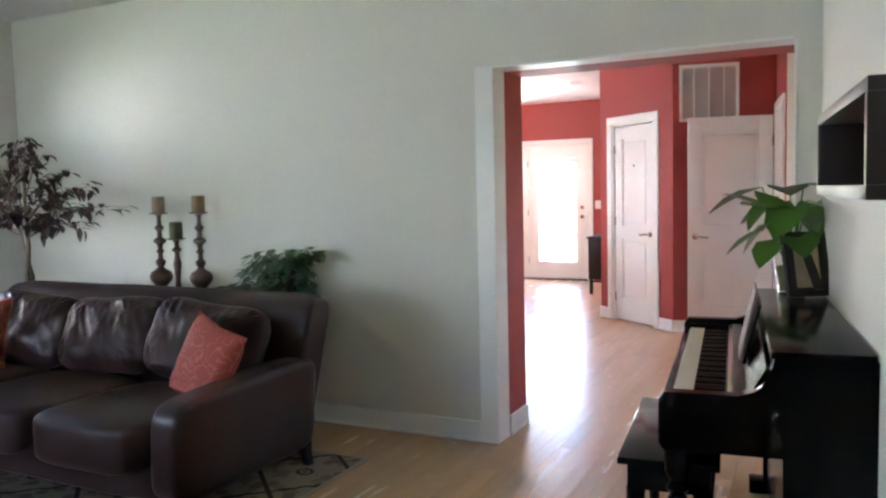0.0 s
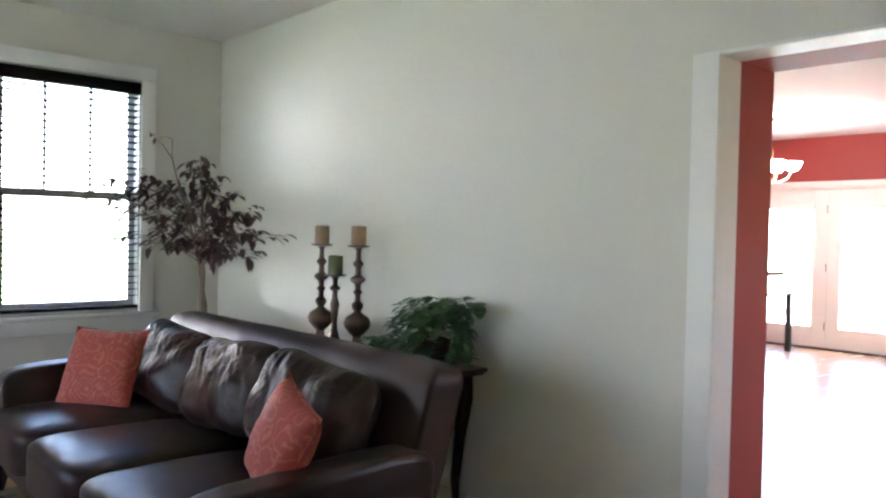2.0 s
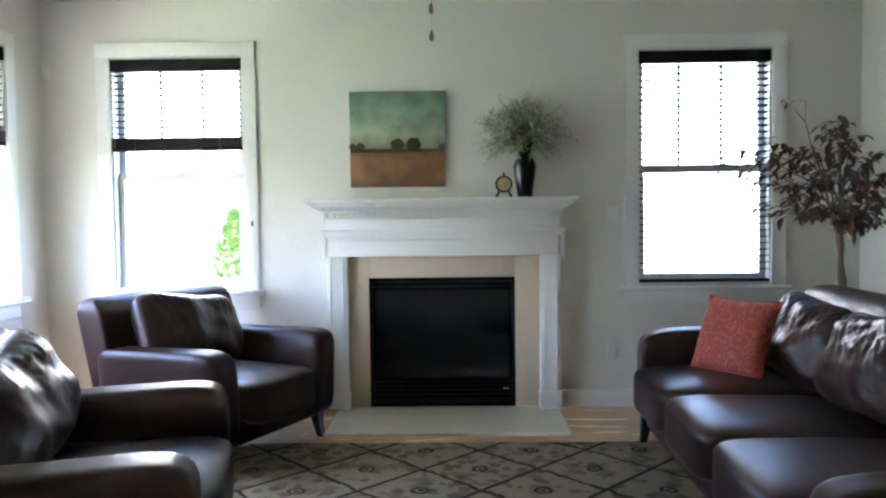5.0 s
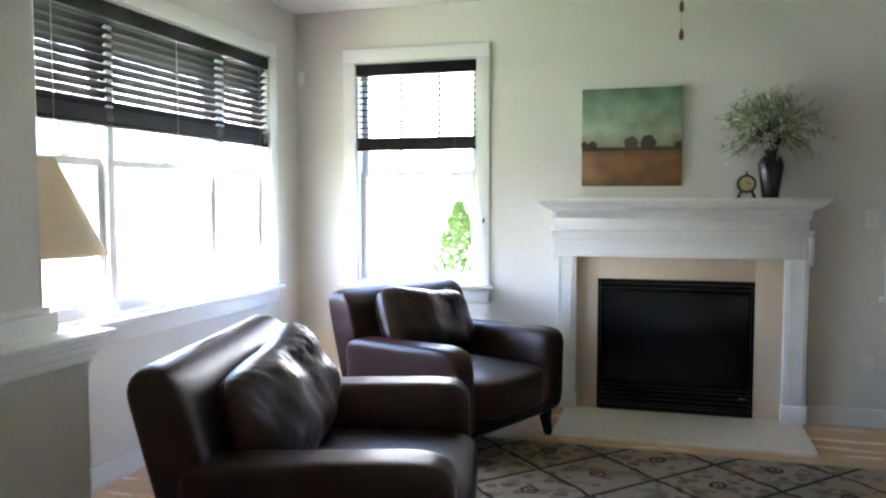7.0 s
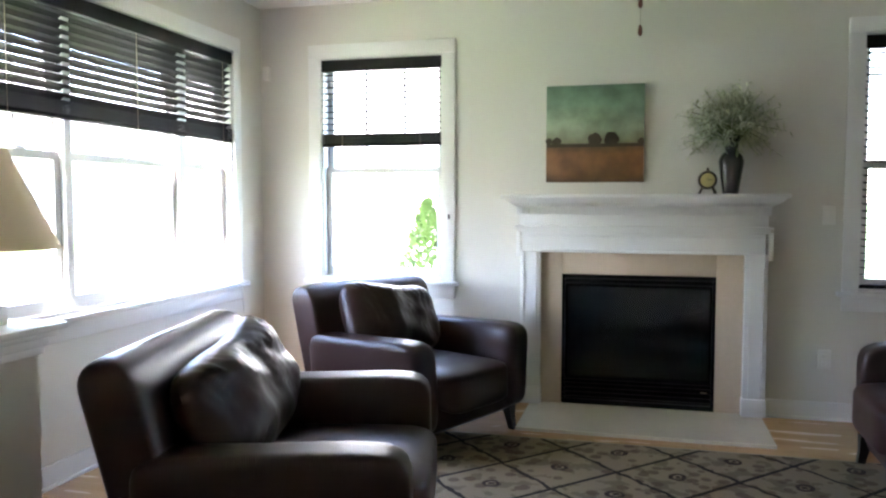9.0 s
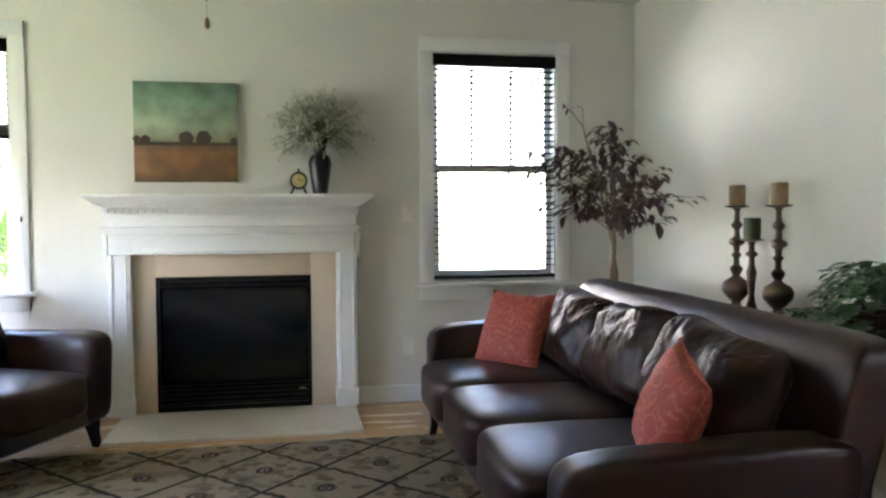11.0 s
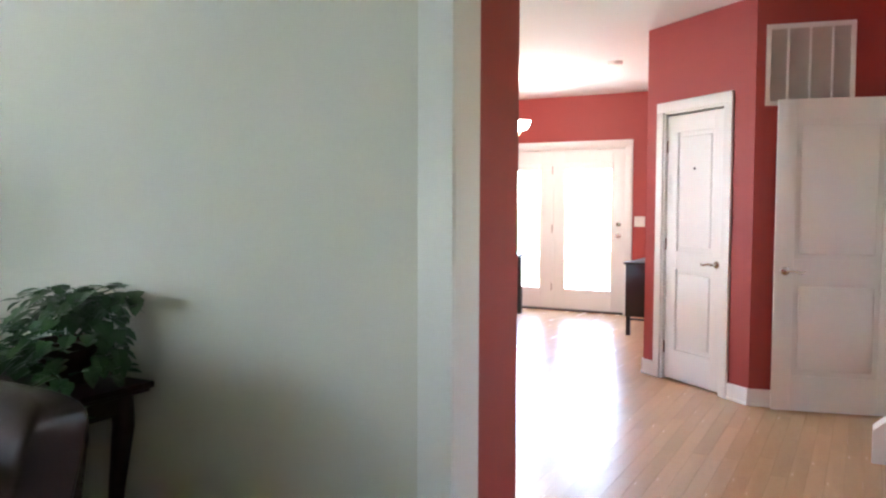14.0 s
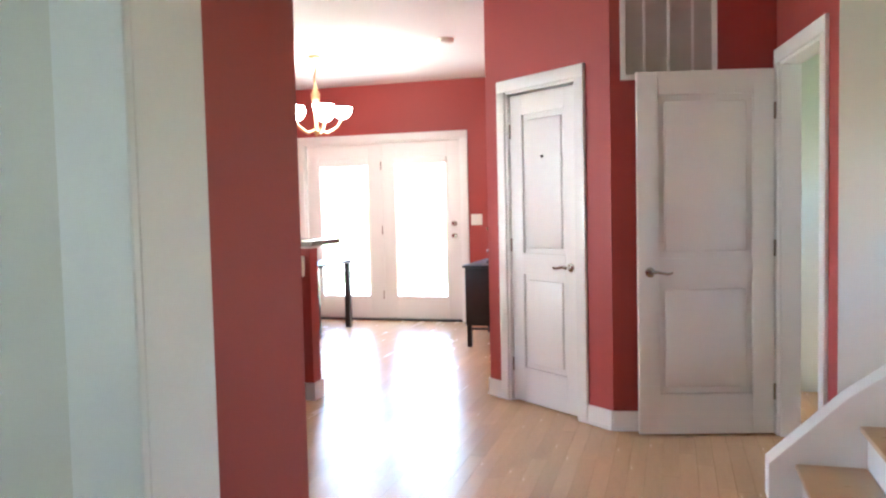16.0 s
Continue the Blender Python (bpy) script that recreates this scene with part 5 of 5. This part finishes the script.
for s in (5.446, 6.755):
    part("key_block", boxes((s, s + 0.04, 0.395, 0.555, 0.70, 0.765), bev=0.004), PIANO_BLACK, pn)
turned = [(0.022, 0.0), (0.026, 0.03), (0.018, 0.06), (0.024, 0.10), (0.034, 0.30), (0.040, 0.42), (0.024, 0.46), (0.038, 0.48), (0.024, 0.50), (0.040, 0.53), (0.040, 0.61)]
for s in (5.45, 6.79):
    part("leg", lathe(turned, s, 0.53, 0, 16), PIANO_BLACK, pn)
    part("toe_block", boxes((s - 0.045, s + 0.045, 0.0, 0.30, 0.0, 0.06), bev=0.004), PIANO_BLACK, pn)
part("music_desk", prism([(0.332, 0.78), (0.344, 0.78), (0.292, 0.985), (0.282, 0.985)], 5.86, 6.36, "x"), PIANO_BLACK, pn)
mb = thing("music_book", "mauve music book leaning on the piano desk", "book", EAST @ pose(0.05, 0, 0))
part("cover", prism([(0.346, 0.79), (0.354, 0.79), (0.300, 1.03), (0.293, 1.03)], 5.88, 6.16, "x"), material("mauve_paper_cover", (0.26, 0.17, 0.18), 0.6, vary=0.1, scale=9, grain=90, bump=0.03), mb)

bn = thing("piano_bench", "black wooden piano bench with turned legs", "bench", EAST @ pose(0.03, 0, 0))
part("seat", boxes((5.63, 6.43, 0.41, 0.735, 0.475, 0.50), bev=0.006), PIANO_BLACK, bn)
part("apron", boxes((5.66, 6.40, 0.44, 0.705, 0.385, 0.475), bev=0.003), PIANO_BLACK, bn)
for s in (5.69, 6.37):
    for n in (0.465, 0.68):
        part("leg", lathe([(r * 0.8, z * 0.63) for r, z in turned], s, n, 0, 14), PIANO_BLACK, bn)

pp = thing("potted_plant", "broad-leaved green house plant in a clear glass pot", "plant", EAST @ pose(6.75, 0.135, 0.922))
POTGLASS = glass("clear_pot_glass", (0.95, 0.97, 0.95), 0.05)
part("pot", lathe([(0.05, 0), (0.056, 0.005), (0.062, 0.06), (0.078, 0.155), (0.074, 0.155), (0.058, 0.06), (0.05, 0.012)], n=28), POTGLASS, pp, "clear glass pot")
part("moss", lathe([(0.046, 0.014), (0.054, 0.06), (0.064, 0.115), (0.03, 0.122), (0.008, 0.124)], n=20), leaf_material("moss_green", (0.10, 0.14, 0.02), (0.18, 0.20, 0.05), 0.9), pp)
rng = random.Random(8)
for k, (dx, dy, z, L, W) in enumerate(((0.06, 0.20, 0.46, 0.20, 0.10), (-0.03, 0.16, 0.36, 0.16, 0.09), (-0.05, 0.10, 0.42, 0.15, 0.12), (-0.10, 0.02, 0.42, 0.16, 0.13), (-0.08, -0.05, 0.40, 0.15, 0.12), (0.02, -0.10, 0.40, 0.16, 0.12), (-0.06, 0.06, 0.30, 0.17, 0.12), (-0.04, 0.16, 0.28, 0.16, 0.08), (0.0, -0.03, 0.32, 0.15, 0.11), (0.05, 0.08, 0.36, 0.15, 0.11), (-0.12, -0.04, 0.33, 0.14, 0.08), (0.06, -0.08, 0.47, 0.17, 0.09), (-0.14, 0.03, 0.38, 0.15, 0.13), (-0.12, 0.12, 0.35, 0.15, 0.13), (-0.10, 0.09, 0.24, 0.13, 0.12), (-0.13, -0.02, 0.27, 0.13, 0.12), (0.0, 0.13, 0.31, 0.14, 0.13), (-0.02, 0.02, 0.40, 0.15, 0.14))):
    tip = Vector((dx * 0.6, max(-0.10, dy * 0.6), z))
    part("stalk", tube([(0, 0, 0.11), (dx * 0.3, max(-0.1, dy * 0.25), z * 0.6), tip], [0.005, 0.004, 0.003], 6), BIGLEAF, pp)
    bm = bmesh.new()
    leaf(bm, tip, Vector((dx, dy, rng.uniform(-0.12, 0.10))), Vector((0, 0, 1)), L * 1.3, W * 1.35, 0.3, 0.7)
    for v in bm.verts:
        v.co.y = max(v.co.y, -0.118)
    part("leaf", bm, BIGLEAF, pp, smooth=80)

pf = thing("photo_frame", "dark picture frame standing tilted on the piano", "picture frame", EAST @ pose(6.61, 0.075, 0.922, 0, 0, 118) @ pose(0, 0, 0, 12, 0, 0))
part("frame", rect_frame(-0.095, 0.095, 0.004, 0.275, 0.038, -0.012, 0.012), LEG, pf)
part("picture", boxes((-0.06, 0.06, 0.0, 0.004, 0.04, 0.24)), material("blurred_print", (0.42, 0.38, 0.22), 0.3, vary=0.5, scale=12, grain=30, bump=0.0, alt=(0.25, 0.10, 0.06)), pf)
part("easel_back", prism([(0.008, 0.18), (0.014, 0.18), (0.075, 0.028), (0.068, 0.026)], -0.02, 0.02, "x"), LEG, pf)

ws = thing("wall_box_shelf", "espresso open box shelf mounted on the wall", "shelf", EAST @ pose(0.12, 0, -0.03))
ESP = material("espresso_veneer", (0.030, 0.024, 0.024), 0.35, vary=0.2, scale=5, grain=60, bump=0.03)
part("top_board", boxes((4.57, 5.45, 0.001, 0.15, 1.585, 1.613), bev=0.002), ESP, ws)
part("back_board", boxes((4.598, 5.422, 0.001, 0.008, 1.415, 1.585)), ESP, ws)
part("bottom_board", boxes((4.57, 5.45, 0.001, 0.15, 1.387, 1.415), bev=0.002), ESP, ws)
part("end_board", boxes((4.57, 4.598, 0.001, 0.15, 1.415, 1.585), bev=0.002), ESP, ws)
part("end_board", boxes((5.422, 5.45, 0.001, 0.15, 1.415, 1.585), bev=0.002), ESP, ws)

# ---- outdoors ----
GRASS = material("mown_grass", (0.10, 0.17, 0.045), 0.9, vary=0.3, scale=0.8, grain=40, bump=0.4)
solid("ground", boxes((-600, 600, -600, 600, -0.75, -0.45)), GRASS, "mown lawn around the house")
PAVE = material("pale_concrete", (0.42, 0.41, 0.38), 0.85, vary=0.1, scale=0.7, grain=30, bump=0.2)
solid("pavement", boxes((-40, 40, -9.5, -8.0, -0.45, -0.40), (-12.0, -9.0, -8.0, 40, -0.45, -0.41), (-7.5, 1.0, 11.9, 16.8, -0.45, -0.10)), PAVE, "pale concrete walk and patio")
solid("road", boxes((-60, 60, -19, -11, -0.45, -0.435)), material("worn_asphalt", (0.12, 0.12, 0.12), 0.9, vary=0.15, scale=0.6, grain=30, bump=0.3), "sunlit worn asphalt street")

SIDING = material("white_vinyl_siding", (0.76, 0.76, 0.74), 0.6, vary=0.03, scale=1.5, grain=40, bump=0.05)
# reflected sky is painted into the panes as a grey-blue base colour
DAYPANE = material("painted_sky_pane", (0.30, 0.33, 0.36), 0.1, vary=0.1, scale=2, grain=20, bump=0.0)
ROOF = material("grey_roof_shingle", (0.16, 0.15, 0.15), 0.9, vary=0.2, scale=3, grain=30, bump=0.4)


def house(m, w, d, h, label, glazed=True):
    """A plain neighbour: clapboards facing local +y."""
    t = thing("house", label, "house", m, "neighbouring houses")
    part("wall", boxes((-w / 2, w / 2, -d, -0.03, 0, h)), SIDING, t)
    board = mesh_of("clapboard", prism([(-0.03, 0.0), (0.012, 0.0), (0.0, 0.24), (-0.03, 0.24)], -w / 2, w / 2, "x"), SIDING)
    for k in range(int(h / 0.24)):
        ob = new("clapboard", board)
        ob.parent, ob.location = t, (0, 0, k * 0.24)
    part("roof", prism([(0.4, h), (-d / 2, h + d * 0.35), (-d - 0.4, h)], -w / 2 - 0.3, w / 2 + 0.3, "x"), ROOF, t)
    for k in range(max(2, int(w / 3.5)) if glazed else 0):
        x = -w / 2 + (k + 0.5) * w / max(2, int(w / 3.5))
        for z in (0.9, 3.6):
            if z + 1.4 < h:
                wn_ = part("window", rect_frame(x - 0.5, x + 0.5, z, z + 1.4, 0.08, 0.012, 0.05), TRIM, t)
                part("pane", boxes((x - 0.42, x + 0.42, 0.013, 0.02, z + 0.08, z + 1.32)), DAYPANE, wn_)
    return t


house(pose(-14.8, -2.2, -0.45, 0, 0, -90), 13, 8, 5.6, "white-sided neighbouring house beyond the lawn", False)
house(pose(-10, -30, -0.45, 0, 0, 4), 13, 9, 5.6, "pale house across the street")
house(pose(-27, -26, -0.45, 0, 0, -15), 12, 9, 5.4, "pale house across the street behind a lawn")
house(pose(8, -31, -0.45, 0, 0, 0), 13, 9, 5.6, "pale house across the street beside another")


def shrub(name, m, radius, height, label, colour, cone, seed, n):
    t = thing(name, label, "shrub", m)
    r = random.Random(seed)
    part("trunk", tube([(0, 0, 0), (0, 0, height * 0.6)], [0.05, 0.02], 8), BARK, t)
    bm = bmesh.new()
    for k in range(n):
        q, a = r.random(), r.uniform(0, 6.283)
        rad = radius * ((1 - q) ** 0.9 * (0.8 + 0.22 * r.random()) if cone else math.sin(math.acos(min(1, q))) * (0.8 + 0.3 * r.random()))
        p = Vector((rad * math.cos(a), rad * math.sin(a), height * (0.04 + 0.96 * q)))
        leaf(bm, p, Vector((math.cos(a), math.sin(a), r.uniform(0.2, 1.6))), Vector((0, 0, 1)), r.uniform(0.06, 0.10), r.uniform(0.03, 0.045))
    tagged(part("foliage", bm, colour, t, "dense bright green foliage", smooth=0), kind="stuff")
    return t


THUJA = leaf_material("arborvitae_green", (0.085, 0.14, 0.045), (0.14, 0.21, 0.075), 0.8)
shrub("arborvitae", pose(-7.55, -1.02, -0.45), 0.66, 1.80, "cone-shaped bright green arborvitae by the window", THUJA, True, 2, 4200)
shrub("round_shrub", pose(-6.9, -1.58, -0.45), 0.5, 0.80, "low rounded green shrub beside the arborvitae", THUJA, False, 6, 2000)
shrub("round_shrub", pose(-5.0, -5.8, -0.45), 1.0, 0.85, "low rounded green shrub on the lawn", THUJA, False, 9, 2600)

# ---- floor boards, last ----
rng = random.Random(77)
BW = 0.082
lengths = (0.7, 0.95, 1.2, 1.5)
boards = {q: mesh_of("floor_board", boxes((0.0006, BW - 0.0006, 0.0008, q - 0.0008, -0.012, 0.0)), OAK) for q in lengths}
floor_ob = bpy.data.objects["floor"]
verts, faces, made = [], [], 0
x = -5.15
while x < 2.25:
    y = -1.7 - rng.random()
    while y < 11.65:
        q = rng.choice(lengths)
        near = -2.4 < x < 0.6 and 3.3 < y < 8.2
        if near and made < 300:
            ob = new("floor_board", boards[q])
            ob.parent, ob.location = floor_ob, (x, y, -0.0004 * rng.random())
            made += 1
        else:
            z, b = -0.0004 * rng.random(), len(verts)
            x0, x1, y0, y1 = x + 0.0006, x + BW - 0.0006, y + 0.0008, min(y + q, 11.7) - 0.0008
            verts += [(x0, y0, z), (x1, y0, z), (x1, y1, z), (x0, y1, z), (x0, y0, -0.012), (x1, y0, -0.012), (x1, y1, -0.012), (x0, y1, -0.012)]
            faces += [(b, b + 1, b + 2, b + 3), (b, b + 4, b + 5, b + 1), (b + 1, b + 5, b + 6, b + 2), (b + 2, b + 6, b + 7, b + 3), (b + 3, b + 7, b + 4, b)]
        y += q
    x += BW
me = bpy.data.meshes.new("floor_boards")
me.from_pydata(verts, [], faces)
me.materials.append(OAK_REST)
rest = new("floor_boards", me)
rest.parent = floor_ob
tagged(rest, "satin oak strip boards", kind="stuff")
